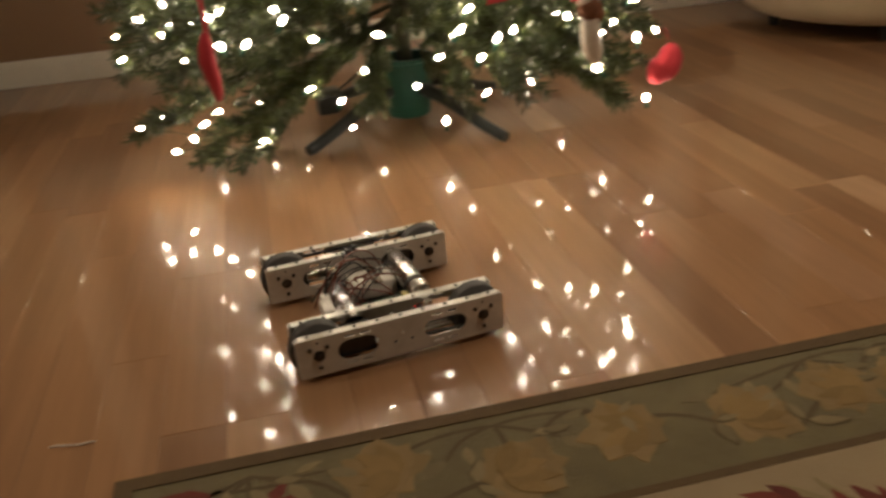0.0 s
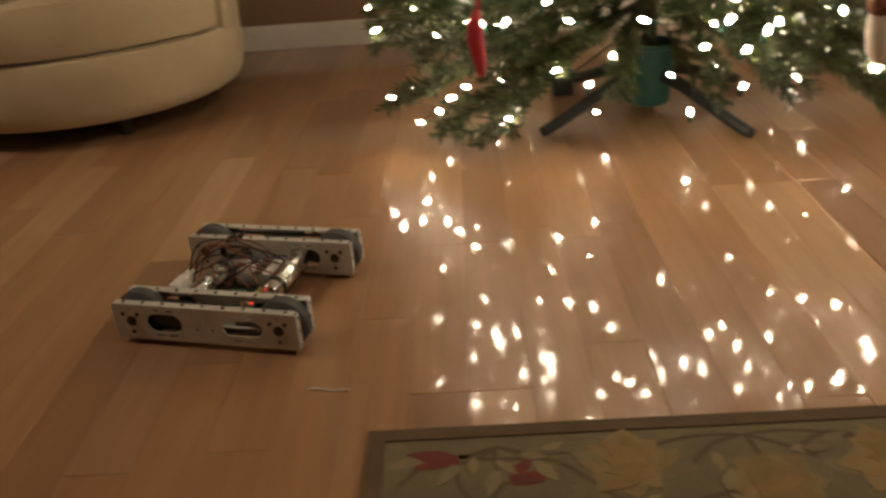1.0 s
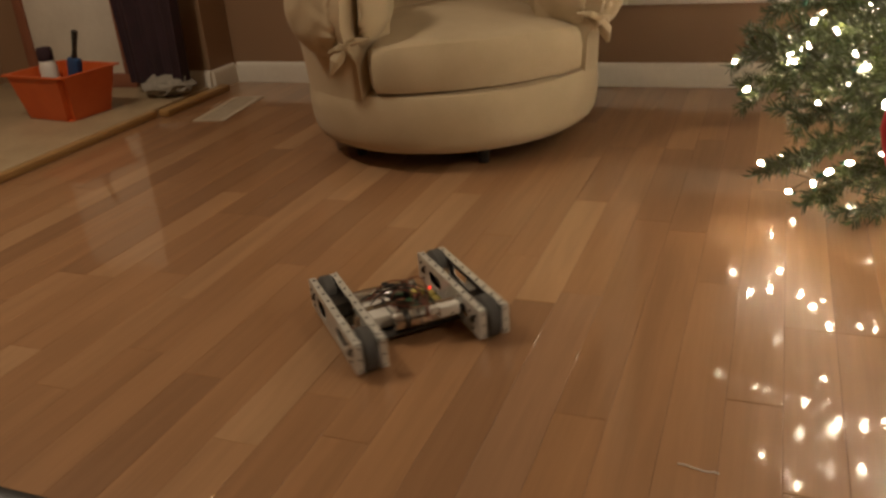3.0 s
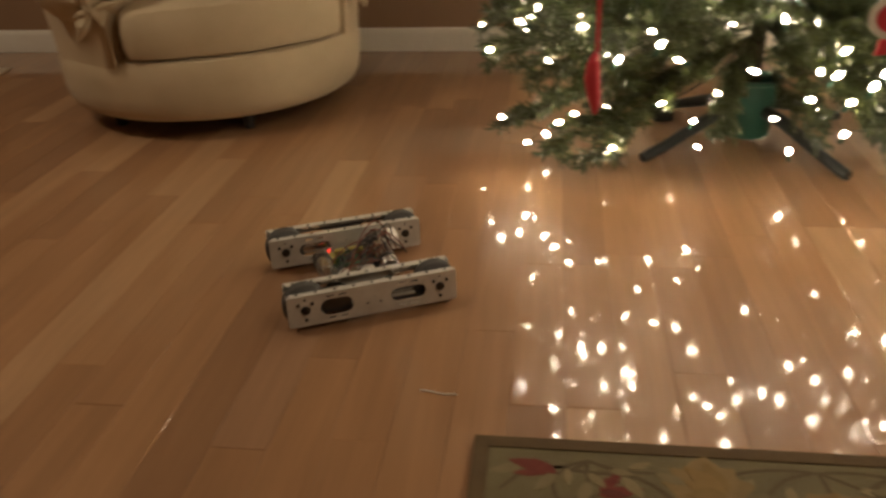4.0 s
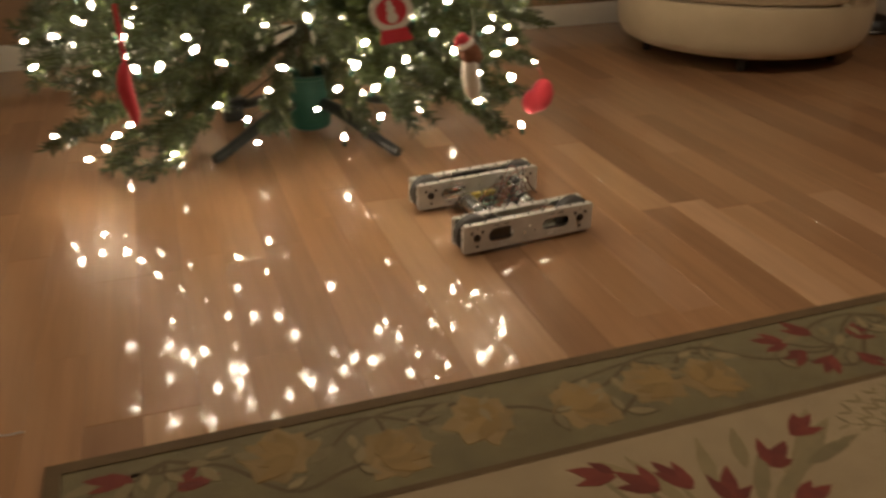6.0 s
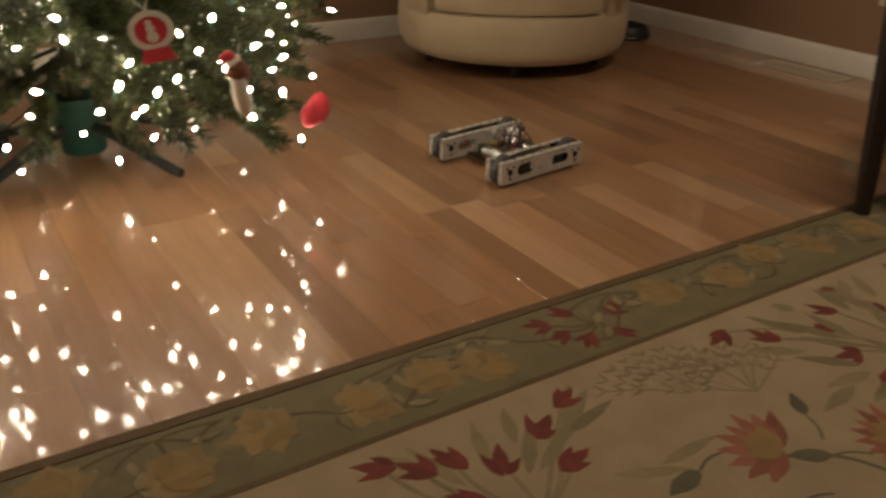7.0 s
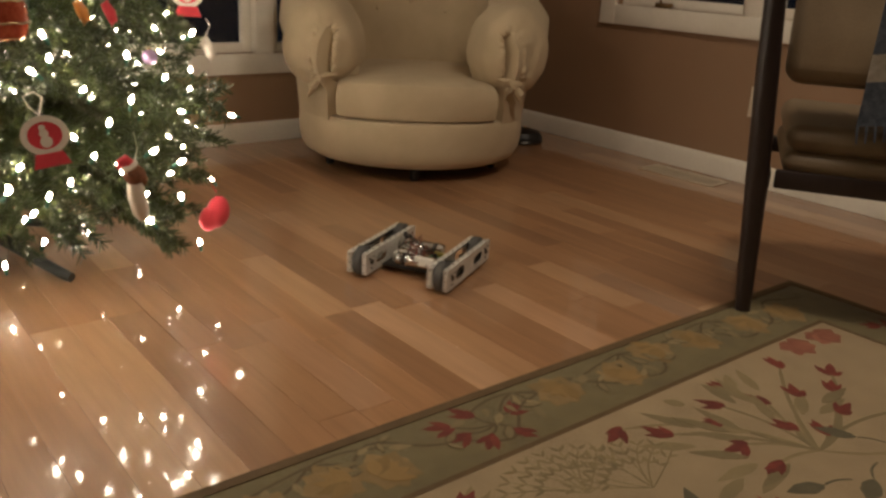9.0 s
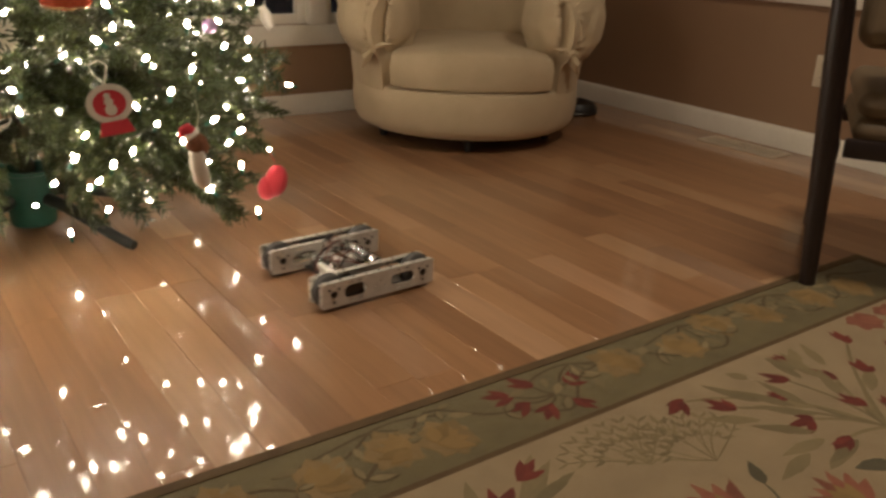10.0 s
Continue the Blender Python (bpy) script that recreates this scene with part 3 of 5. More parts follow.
BUSH2 = Vector((0.40, 0.72))
for x, y, a in ((0.58, 0.903, 25), (0.507, 0.862, 35), (0.30, 0.88, 130), (0.41, 0.835, 60), (0.351, 0.875, 110), (0.254, 0.916, 150), (0.22, 0.83, 170), (0.50, 0.78, 15), (0.33, 0.79, 140)):
    tulip(red, x - 0.03 * math.cos(radians(a)), y - 0.03 * math.sin(radians(a)), a, 0.068)
    strip(sage, curve(BUSH2, (x, y), rr.uniform(-0.15, 0.15)), 0.008, ZR)
for k in range(16):
    a = rr.uniform(-20, 190)
    r = rr.uniform(0.06, 0.22)
    leaf(sage, BUSH2.x + r * math.cos(radians(a)), BUSH2.y + r * math.sin(radians(a)), ZR, a + rr.uniform(-30, 30), 0.12, 0.022)
# ferny sprays
for fx, fy in ((0.76, 0.83), (0.86, 0.78)):
    for k in range(9):
        a = 20 + 16 * k
        tip = Vector((fx + 0.13 * math.cos(radians(a)), fy + 0.10 * math.sin(radians(a))))
        strip(sage, curve((fx, fy - 0.02), tip, rr.uniform(-0.1, 0.1)), 0.003, ZR)
        for u in (0.5, 0.75, 1.0):
            q = Vector((fx, fy)).lerp(tip, u)
            leaf(sage, q.x, q.y, ZR, a + 40, 0.026, 0.006)
            leaf(sage, q.x, q.y, ZR, a - 40, 0.026, 0.006)
for x, y, a, s in ((0.755, 0.669, 130, 0.10), (0.944, 0.591, 110, 0.095), (0.55, 0.42, 100, 0.1), (1.25, 0.36, 60, 0.1), (0.2, 0.4, 140, 0.1), (1.55, 0.3, 80, 0.1)):
    for k in range(9):
        leaf(rust, x - 0.03 * math.cos(radians(a)), y - 0.03 * math.sin(radians(a)), ZR, a - 80 + 20 * k, s * rr.uniform(0.8, 1.0), s * 0.3)
    for k in range(5):
        leaf(gold, x - 0.03 * math.cos(radians(a)), y - 0.03 * math.sin(radians(a)), ZR + 0.0010, a - 50 + 22 * k, s * 0.62, s * 0.28)
    strip(dark, curve((x, y - 0.03), (x + 0.12, y - 0.16), 0.15), 0.008, ZR)
for x, y, a, s in ((0.874, 0.681, 60, 0.06), (0.829, 0.60, 150, 0.07), (0.893, 0.522, 20, 0.07), (0.637, 0.676, 190, 0.075), (1.11, 0.60, 160, 0.08), (1.31, 0.644, 120, 0.08),
                   (1.20, 0.56, 200, 0.08), (1.05, 0.5, 170, 0.08), (0.70, 0.56, 170, 0.07)):
    leaf(dark, x, y, ZR, a, s, s * 0.42)
    strip(dark, curve((x, y), (x - 0.06 * math.cos(radians(a)), y - 0.06 * math.sin(radians(a))), 0.1), 0.005, ZR)
for k in range(26):
    x, y = rr.uniform(-0.1, 1.65), rr.uniform(-1.4, 0.3)
    a = rr.uniform(0, 360)
    tulip(red, x, y, a, 0.065)
    leaf(sage, x, y, ZR, a + 180, 0.12, 0.02)
for nm, b, mt, lb in (("tulip_motif", red, RUG_RED, "crimson tulips in wool pile"), ("bloom_motif", rust, RUG_RUST, "rust red blooms in wool pile"), ("peony_motif", pale, RUG_PALE, "pale straw peonies in wool pile"), ("peony_heart_motif", gold, RUG_GOLD, "gold hearts of the peonies"),
                      ("leaf_motif", sage, RUG_SAGE, "pale sage leaves and stems"), ("dark_leaf_motif", dark, RUG_LEAF, "grey-green leaves and stems"), ("vine_motif", stem, RUG_VINE, "olive brown vine")):
    tagged(part(nm, b, mt, rug, lb, False), kind="stuff")


mat = thing("floor_mat", pose(-2.02, 0.52, 0), "dark brown low-pile floor mat on the boards", "mat")
bm = bmesh.new()
box(bm, (0, 0, 0.0045), (1.50, 0.84, 0.009), 0.004)
part("pile", bm, RUG_EDGE, mat)
bm = bmesh.new()
for sx, sy, lx, ly in ((0, 1, 1.52, 0.03), (0, -1, 1.52, 0.03), (1, 0, 0.03, 0.81), (-1, 0, 0.03, 0.81)):
    box(bm, (sx * 0.745, sy * 0.42, 0.0055), (lx, ly, 0.011), 0.004)
part("binding", bm, BLACK, mat, "black bound edge")

# ---- tree ----
TREE = Vector((0.168, 2.44, 0))
tree = thing("christmas_tree", pose(*TREE), "artificial green fir tree with white lights on a stand", "christmas tree")
bm = bmesh.new()
tube(bm, [(0, 0, 0.06), (0, 0, 0.9), (0, 0, 1.85)], [0.02, 0.018, 0.008], 10)
part("trunk", bm, TWIG, tree)
bm = bmesh.new()
lathe(bm, [(0.050, 0.018), (0.056, 0.024), (0.069, 0.160), (0.074, 0.164), (0.074, 0.172), (0.058, 0.172), (0.050, 0.10), (0.02, 0.095)], 24)
part("stand_bowl", bm, STAND_GREEN, tree, "green plastic stand bowl")
bm = bmesh.new()
# a leg: arched, tapering to a flat foot
pts = [(0.045, 0, 0.095), (0.12, 0, 0.083), (0.20, 0, 0.055), (0.27, 0, 0.030), (0.318, 0, 0.016), (0.335, 0, 0.013)]
rings = tube(bm, pts, [0.017, 0.017, 0.0155, 0.0145, 0.0145, 0.0125], 10)
leg = part("stand_leg", bm, STAND, tree, "black plastic leg", m=pose(0, 0, 0, 0, 0, 212))
for a in (302, 32, 122):
    again(leg, pose(0, 0, 0, 0, 0, a))


def branch_mesh(name, seed):
    """A fir branch one unit long: a drooping stem with side twigs, all set with needles."""
    r = np.random.RandomState(seed)
    verts, faces, mats = [], [], []
    stems = []
    n = 15
    main = [np.array((u, 0.03 * math.sin(5 * u + seed), -0.10 * u * u)) for u in np.linspace(0, 1, n)]
    stems.append((main, 0.010, 0.16))
    for k, u in enumerate(np.linspace(0.2, 0.95, 16)):
        base = np.array((u, 0.03 * math.sin(5 * u + seed), -0.10 * u * u))
        side = -1 if k % 2 else 1
        ang = radians(r.uniform(32, 58)) * side
        lift = r.uniform(-0.25, 0.30)
        ln = (0.34 - 0.20 * u) * r.uniform(0.8, 1.2)
        tip = base + ln * np.array((math.cos(ang), math.sin(ang), lift))
        mid = (base + tip) / 2 + np.array((0, 0, 0.015))
        stems.append(([base, mid, tip], 0.005, 0.0))
    for pts, rad, start in stems:
        pts = np.array(pts)
        seg = np.diff(pts, axis=0)
        ln = np.linalg.norm(seg, axis=1)
        # the stem itself, three-sided
        o = len(verts)
        for i, p in enumerate(pts):
            k = rad * (1 - 0.6 * i / (len(pts) - 1))
            for a in (0, 2.1, 4.2):
                verts.append((p[0], p[1] + k * math.cos(a), p[2] + k * math.sin(a)))
        for i in range(len(pts) - 1):
            for a in range(3):
                b = (a + 1) % 3
                faces.append((o + 3 * i + a, o + 3 * i + b, o + 3 * i + 3 + b, o + 3 * i + 3 + a))
                mats.append(1)
        total = ln.sum()
        for s in np.arange(start * total, total, 0.0017):
            i = min(int(np.searchsorted(np.cumsum(ln), s)), len(seg) - 1)
            f = (s - (np.cumsum(ln)[i] - ln[i])) / ln[i]
            p = pts[i] + seg[i] * f
            d = seg[i] / ln[i]
            a = r.uniform(0, 2 * math.pi)
            u1 = np.cross(d, (0.1, 0.2, 1.0))
            u1 /= np.linalg.norm(u1)
            u2 = np.cross(d, u1)
            out = math.cos(a) * u1 + math.sin(a) * u2
            w = 0.62 * d + 0.8 * out
            w *= r.uniform(0.034, 0.056) / np.linalg.norm(w)
            sd = np.cross(w, r.normal(size=3))
            sd *= 0.0024 / np.linalg.norm(sd)
            o = len(verts)
            verts += [tuple(p - sd), tuple(p + sd), tuple(p + w * 0.7 + sd), tuple(p + w), tuple(p + w * 0.7 - sd)]
            faces.append((o, o + 1, o + 2, o + 3, o + 4))
            mats.append(0)
    data = bpy.data.meshes.new(name)
    data.from_pydata(verts, [], faces)
    data.materials.append(NEEDLE)
    data.materials.append(TWIG)
    data.polygons.foreach_set("material_index", mats)
    data.update()
    return data


BRANCHES = [branch_mesh("branch", s) for s in (3, 8, 14)]
tr = random.Random(21)
tips = []


def branch(z, turn, length, drop, wide=0.95):
    ob = new("branch", BRANCHES[tr.randrange(3)])
    ob.parent = tree
    k = 0.03
    m = pose(k * math.cos(radians(turn)), k * math.sin(radians(turn)), z, 0, 0, turn) @ pose(0, 0, 0, tr.uniform(-40, 40), 0, 0) @ pose(0, 0, 0, 0, drop, 0)
    ob.matrix_basis = m @ Matrix.Diagonal((length, length * wide, length * 0.95, 1))
    for u in (0.35, 0.5, 0.62, 0.74, 0.84, 0.92, 0.99):
        for v in (-0.10, 0.10):
            tips.append((TREE + m @ Vector((length * u, length * v * tr.uniform(0.2, 1.2), -0.09 * u * u * length + 0.02)), u))


def crown_radius(z):
    return 0.76 * (1 - (z - 0.15) / 1.85) + 0.02


for layer, (z, count, drop) in enumerate(((0.285, 28, 10), (0.34, 18, 4), (0.42, 18, 2), (0.51, 16, -2), (0.60, 16, -6), (0.70, 15, -8), (0.81, 14, -10), (0.93, 13, -12), (1.05, 12, -15),
                                         (1.18, 11, -18), (1.31, 10, -22), (1.44, 9, -26), (1.57, 8, -32), (1.70, 7, -42), (1.80, 5, -60))):
    for k in range(count):
        a = 360 * k / count + 23 * layer + tr.uniform(-8, 8)
        open_front = 222 < a % 360 < 286
        if layer < 2 and 246 < a % 360 < 276:
            continue
        if layer == 0 and 222 < a % 360 < 246:
            continue
        if layer == 0 and ((open_front and k % 3 == 0) or not 190 < a % 360 < 312):
            continue
        size = crown_radius(z) * tr.uniform(0.84, 1.06)
        if layer < 3 and open_front:
            size *= 0.78
        if layer == 0:
            size *= 0.95
        if layer == 0 and a % 360 >= 286:
            branch(z + 0.02, a, size * 0.88, 6 + tr.uniform(-4, 4))
            continue
        if layer == 0 and a % 360 <= 222:
            branch(z - 0.01, a, size, 13 + tr.uniform(-4, 4))
            continue
        if layer < 3 and 262 < a % 360 < 350:
            size *= 0.92
        if a % 360 > 300 or a % 360 < 60:
            size *= 0.97
        if layer == 0 and open_front:
            branch(z + 0.02, a, crown_radius(z) * tr.uniform(0.78, 0.92), 4 + tr.uniform(-3, 3))
            continue
        if layer == 1 and open_front:
            branch(z + 0.04, a, size, -5 + tr.uniform(-3, 3))
            continue
        branch(z + tr.uniform(-0.03, 0.03), a, size, drop + tr.uniform(-5, 5))

# low boughs hanging in front of the stand and out to the side
for z, a, size, drop, wide in ((0.30, 206, 0.70, 8, 0.75), (0.30, 247, 0.50, 10, 0.38), (0.31, 281, 0.50, 9, 0.38), (0.33, 286, 0.64, 7, 0.50), (0.33, 303.6, 0.65, 10.5, 0.50), (0.31, 243, 0.47, 14, 0.45), (0.23, 277, 0.36, 16, 0.50)):
    branch(z, a, size, drop, wide)

# a small black plug box on the floor behind the stand
adapter = thing("plug_box", pose(-0.03, 2.615, 0, 0, 0, 8), "small black plug box lying on the floor boards", "plug box")
bm = bmesh.new()
box(bm, (0, 0, 0.024), (0.056, 0.05, 0.048), 0.005)
part("body", bm, STAND, adapter)
bm = bmesh.new()
box(bm, (0, 0, 0.057), (0.074, 0.064, 0.018), 0.004)
part("cover", bm, STAND, adapter, "wider black cover")
bm = bmesh.new()
tube(bm, [(0.02, 0, 0.05), (0.07, 0.02, 0.07), (0.13, -0.05, 0.14), (0.17, -0.12, 0.24)], 0.003, 6)
part("cord", bm, STAND, adapter, "thin dark cord")

# lights wound through the crown
lights = thing("string_lights", pose(*TREE), "warm white miniature string lights wound through the tree", "string lights")
bm = bmesh.new()
lathe(bm, [(0.0012, -0.0072), (0.0034, -0.0054), (0.0045, -0.0012), (0.0044, 0.003), (0.0032, 0.0066), (0.0008, 0.0095)], 8)
first = part("bulb", bm, BULB, lights)
bm = bmesh.new()
lathe(bm, [(0.0030, -0.024), (0.0042, -0.022), (0.0046, -0.010), (0.0030, -0.0095)], 6)
socket_mesh = part("bulb_socket", bm, STAND_GREEN, first)
spots = [(-0.533, 2.683, 0.25), (-0.144, 1.938, 0.396), (-0.135, 1.869, 0.386), (-0.202, 1.95, 0.337), (-0.247, 1.951, 0.338), (-0.442, 2.145, 0.152), (-0.398, 2.185, 0.156),
         (-0.312, 2.106, 0.153), (-0.278, 2.08, 0.183), (-0.338, 2.107, 0.125), (-0.382, 2.146, 0.09), (0.013, 1.777, 0.361), (0.111, 1.768, 0.312), (0.232, 1.83, 0.318),
         (0.387, 1.739, 0.324), (0.302, 1.758, 0.408), (0.427, 1.792, 0.398), (0.559, 1.977, 0.439), (0.509, 1.861, 0.352), (0.156, 1.794, 0.348), (0.205, 1.848, 0.282),
         (0.464, 1.751, 0.306), (-0.037, 2.02, 0.188), (-0.017, 2.05, 0.121), (0.195, 2.15, 0.076), (0.102, 1.95, 0.218), (0.271, 1.891, 0.579), (0.435, 1.947, 0.574),
         (0.527, 1.981, 0.519), (0.424, 1.901, 0.486), (0.365, 1.862, 0.449), (0.77, 2.172, 0.381)]
far = [p for p, u in tips if p.z > 0.12]
tr.shuffle(far)
spots = [Vector(p) + 0.020 * Vector((p[0] - TREE.x, p[1] - TREE.y, 0)).normalized() + Vector((0, 0, 0.005)) for p in spots]
# bulbs hanging just under the front boughs, free of the needles
for p, u in tips:
    a = math.degrees(math.atan2(p.y - TREE.y, p.x - TREE.x)) % 360
    q = p + Vector((0.020 * math.cos(radians(a)), 0.020 * math.sin(radians(a)), -0.024))
    if u > 0.55 and 190 < a < 350 and 0.13 < q.z < 1.3 and all((q - o).length > (0.115 if q.z < 0.45 else 0.084 if q.z < 0.9 else 0.135) for o in spots):
        spots.append(q)
# bulbs under the lowest boughs, round the stand
for k in range(60):
    a, r = radians(tr.uniform(192, 348)), tr.uniform(0.30, 0.60)
    q = TREE + Vector((r * math.cos(a), r * math.sin(a), tr.uniform(0.15, 0.25)))
    if all((q - o).length > 0.13 for o in spots):
        spots.append(q)
for p in far:
    if len(spots) >= 380:
        break
    d = (Vector((p.x, p.y)) - Vector((TREE.x, TREE.y))).length
    if d < 0.55 * crown_radius(p.z):
        continue
    a = math.degrees(math.atan2(p.y - TREE.y, p.x - TREE.x)) % 360
    if 190 < a < 350 and p.z < 1.3:
        continue
    if all((p - q).length > 0.10 for q in spots):
        spots.append(p)
for i, p in enumerate(spots):
    m = Matrix.Translation(p - TREE) @ pose(0, 0, 0, tr.uniform(-70, 70), tr.uniform(-70, 70), tr.uniform(0, 360))
    if i == 0:
        first.matrix_basis = m
    else:
        b = again(first, m)
        s = new("bulb_socket", socket_mesh.data)
        s.parent = b
bm = bmesh.new()
order = sorted(spots[:300], key=lambda p: (round(p.z / 0.12), math.atan2(p.y - TREE.y, p.x - TREE.x)))
for p, q in zip(order, order[1:]):
    if (p - q).length < 0.14:
        mid = (p + q) / 2 + (TREE + Vector((0, 0, p.z)) - (p + q) / 2) * 0.12 + Vector((0, 0, -0.015))
        tube(bm, [p - TREE, mid - TREE, q - TREE], 0.0011, 4, False)
tagged(part("light_wire", bm, TWIG, lights, "thin dark green wire"), kind="stuff")


# ---- ornaments ----
def hook(bm, a, b, r=0.0012):
    tube(bm, [a, ((a[0] + b[0]) / 2 + 0.008, (a[1] + b[1]) / 2, (a[2] + b[2]) / 2), b], r, 5)


def pepper_ornament(p):
    top = thing("red_ornament", pose(*p), "long red felt ornament hung by a red ribbon", "ornament")
    bm = bmesh.new()
    lathe(bm, [(0.001, -0.118), (0.006, -0.114), (0.0105, -0.100), (0.014, -0.078), (0.0160, -0.052), (0.0135, -0.026), (0.007, -0.008), (0.001, -0.003)], 14)
    for v in bm.verts:
        v.co.x = v.co.x * 0.86 + 0.004 * math.sin(-v.co.z * 48 + 2.6)
        v.co.y *= 0.86
    part("body", bm, RED_FELT, top)
    bm = bmesh.new()
    box(bm, (0.003, 0, 0.045), (0.008, 0.002, 0.10), 0.0006)
    part("ribbon", bm, RED_FELT, top)


def globe_ornament(m, small=1.0):
    top = thing("snow_globe_ornament", m @ Matrix.Diagonal((small, small, small, 1)), "flat snow globe ornament, white ring over a red base", "ornament")
    flat = pose(0, 0, 0, 90, 0, 0)
    bm = bmesh.new()
    prism(bm, [(0.046 * math.cos(a), 0.040 * math.sin(a)) for a in (2 * math.pi * k / 28 for k in range(28))], 0.008,
          [[(0.033 * math.cos(a), 0.028 * math.sin(a)) for a in (2 * math.pi * k / 24 for k in range(24))]], flat)
    part("white_ring", bm, ORN_WHITE, top)
    bm = bmesh.new()
    prism(bm, [(0.034 * math.cos(a), 0.029 * math.sin(a)) for a in (2 * math.pi * k / 24 for k in range(24))], 0.004, (), pose(0, -0.002, 0) @ flat)
    part("red_disc", bm, RED_FELT, top)
    bm = bmesh.new()
    for x, z, r in ((0.0, -0.013, 0.012), (-0.001, 0.004, 0.009), (-0.002, 0.016, 0.0065)):
        prism(bm, ring(x, z, r), 0.003, (), pose(0, -0.0045, 0) @ flat)
    part("white_shape", bm, ORN_WHITE, top)
    bm = bmesh.new()
    prism(bm, [(-0.026, -0.036), (0.026, -0.036), (0.036, -0.064), (-0.036, -0.064)], 0.012, (), pose(0, 0.003, 0) @ flat)
    part("base", bm, RED_FELT, top)
    bm = bmesh.new()
    tube(bm, [(0, 0, 0.04), (-0.016, 0, 0.062), (-0.02, 0, 0.082), (0, 0.01, 0.088), (0.014, 0, 0.075), (0, 0, 0.04)], 0.0013, 6, False)
    part("cord", bm, ORN_WHITE, top)


def dog_ornament(p, turn):
    bm = bmesh.new()
    tube(bm, [(0.0, 0, 0.0), (0.002, 0, -0.03), (0.008, 0, -0.06), (0.014, 0, -0.078)], [0.017, 0.019, 0.018, 0.009], 14)
    for f in bm.faces:
        f.material_index = 0
    n = len(bm.faces)
    blob(bm, (-0.002, -0.004, 0.018), (0.024, 0.02, 0.020), None, 2, 0.25)
    blob(bm, (0.013, -0.008, 0.006), (0.011, 0.010, 0.014), None, 2, 0.2)
    bm.faces.ensure_lookup_table()
    for f in bm.faces[n:]:
        f.material_index = 1
    n = len(bm.faces)
    blob(bm, (-0.012, -0.004, 0.036), (0.019, 0.017, 0.007), pose(0, 0, 0, 0, -28, 0), 2, 0.15)
    bm.faces.ensure_lookup_table()
    n2 = len(bm.faces)
    tube(bm, [(-0.012, 0, 0.036), (-0.020, 0, 0.047), (-0.030, 0, 0.044), (-0.034, 0, 0.032)], [0.015, 0.012, 0.008, 0.004], 12)
    bm.faces.ensure_lookup_table()
    for f in bm.faces[n2:]:
        f.material_index = 2
    hook(bm, (0, 0, 0.036), (0.004, 0, 0.10))
    ob = part("plush_ornament", bm, [ORN_WHITE, ORN_BROWN, RED_FELT], None)
    ob.matrix_basis = pose(*p, 0, 0, turn) @ Matrix.Diagonal((0.95, 0.95, 1.0, 1))
    tagged(ob, "plush brown ornament with red cap and white body", "ornament")


def heart_ornament(m):
    top = thing("red_ornament", m, "rounded red felt ornament hung from a branch", "ornament")
    bm = bmesh.new()
    blob(bm, (0.007, 0, 0.006), (0.027, 0.024, 0.040), pose(0, 0, 0, 0, 12, 0), 3, 0.04)
    blob(bm, (-0.012, 0, -0.010), (0.025, 0.022, 0.031), pose(0, 0, 0, 0, 20, 0), 3, 0.04)
    bmesh.ops.remove_doubles(bm, verts=bm.verts, dist=0.0002)
    part("body", bm, RED_FELT, top)
    bm = bmesh.new()
    hook(bm, (0.0, 0, 0.034), (-0.006, 0, 0.075))
    part("cord", bm, RED_FELT, top)


def ball_ornament(p, r, mt, label):
    top = thing("ball_ornament", pose(*p), label, "ornament")
    bm = bmesh.new()
    bmesh.ops.create_uvsphere(bm, u_segments=24, v_segments=14, radius=r)
    part("ball", bm, mt, top)
    bm = bmesh.new()
    lathe(bm, [(r * 0.2, r * 0.95), (r * 0.2, r * 1.15), (r * 0.06, r * 1.2), (r * 0.05, r * 1.5)], 10)
    part("cap", bm, BRASS, top)


pepper_ornament((-0.272, 1.712, 0.416))
globe_ornament(pose(0.225, 1.754, 0.458, -8, -9, -12), 0.92)
dog_ornament((0.368, 1.700, 0.362), 10)
heart_ornament(pose(0.614, 1.895, 0.208, 0, 0, -25))
lantern = thing("lantern_ornament", pose(0.189, 1.85, 0.668, 0, 0, 15), "orange-red glass lantern ornament with gold bands", "ornament")
bm = bmesh.new()
lathe(bm, [(0.030, -0.046), (0.047, -0.036), (0.052, -0.010), (0.051, 0.014), (0.044, 0.036), (0.022, 0.048)], 10)
part("glass_body", bm, RED_GLASS, lantern)
for r, z in ((0.0535, -0.012), (0.0485, 0.028), (0.041, -0.041)):
    bm = bmesh.new()
    tube(bm, [(r * math.cos(2 * math.pi * k / 20), r * math.sin(2 * math.pi * k / 20), z + 0.002 * (k % 2)) for k in range(21)], 0.0022, 5, False)
    part("gold_band", bm, BRASS, lantern, "scalloped gold band")
bm = bmesh.new()
lathe(bm, [(0.012, 0.047), (0.012, 0.056), (0.003, 0.060), (0.002, 0.085)], 10)
part("cap", bm, BRASS, lantern)
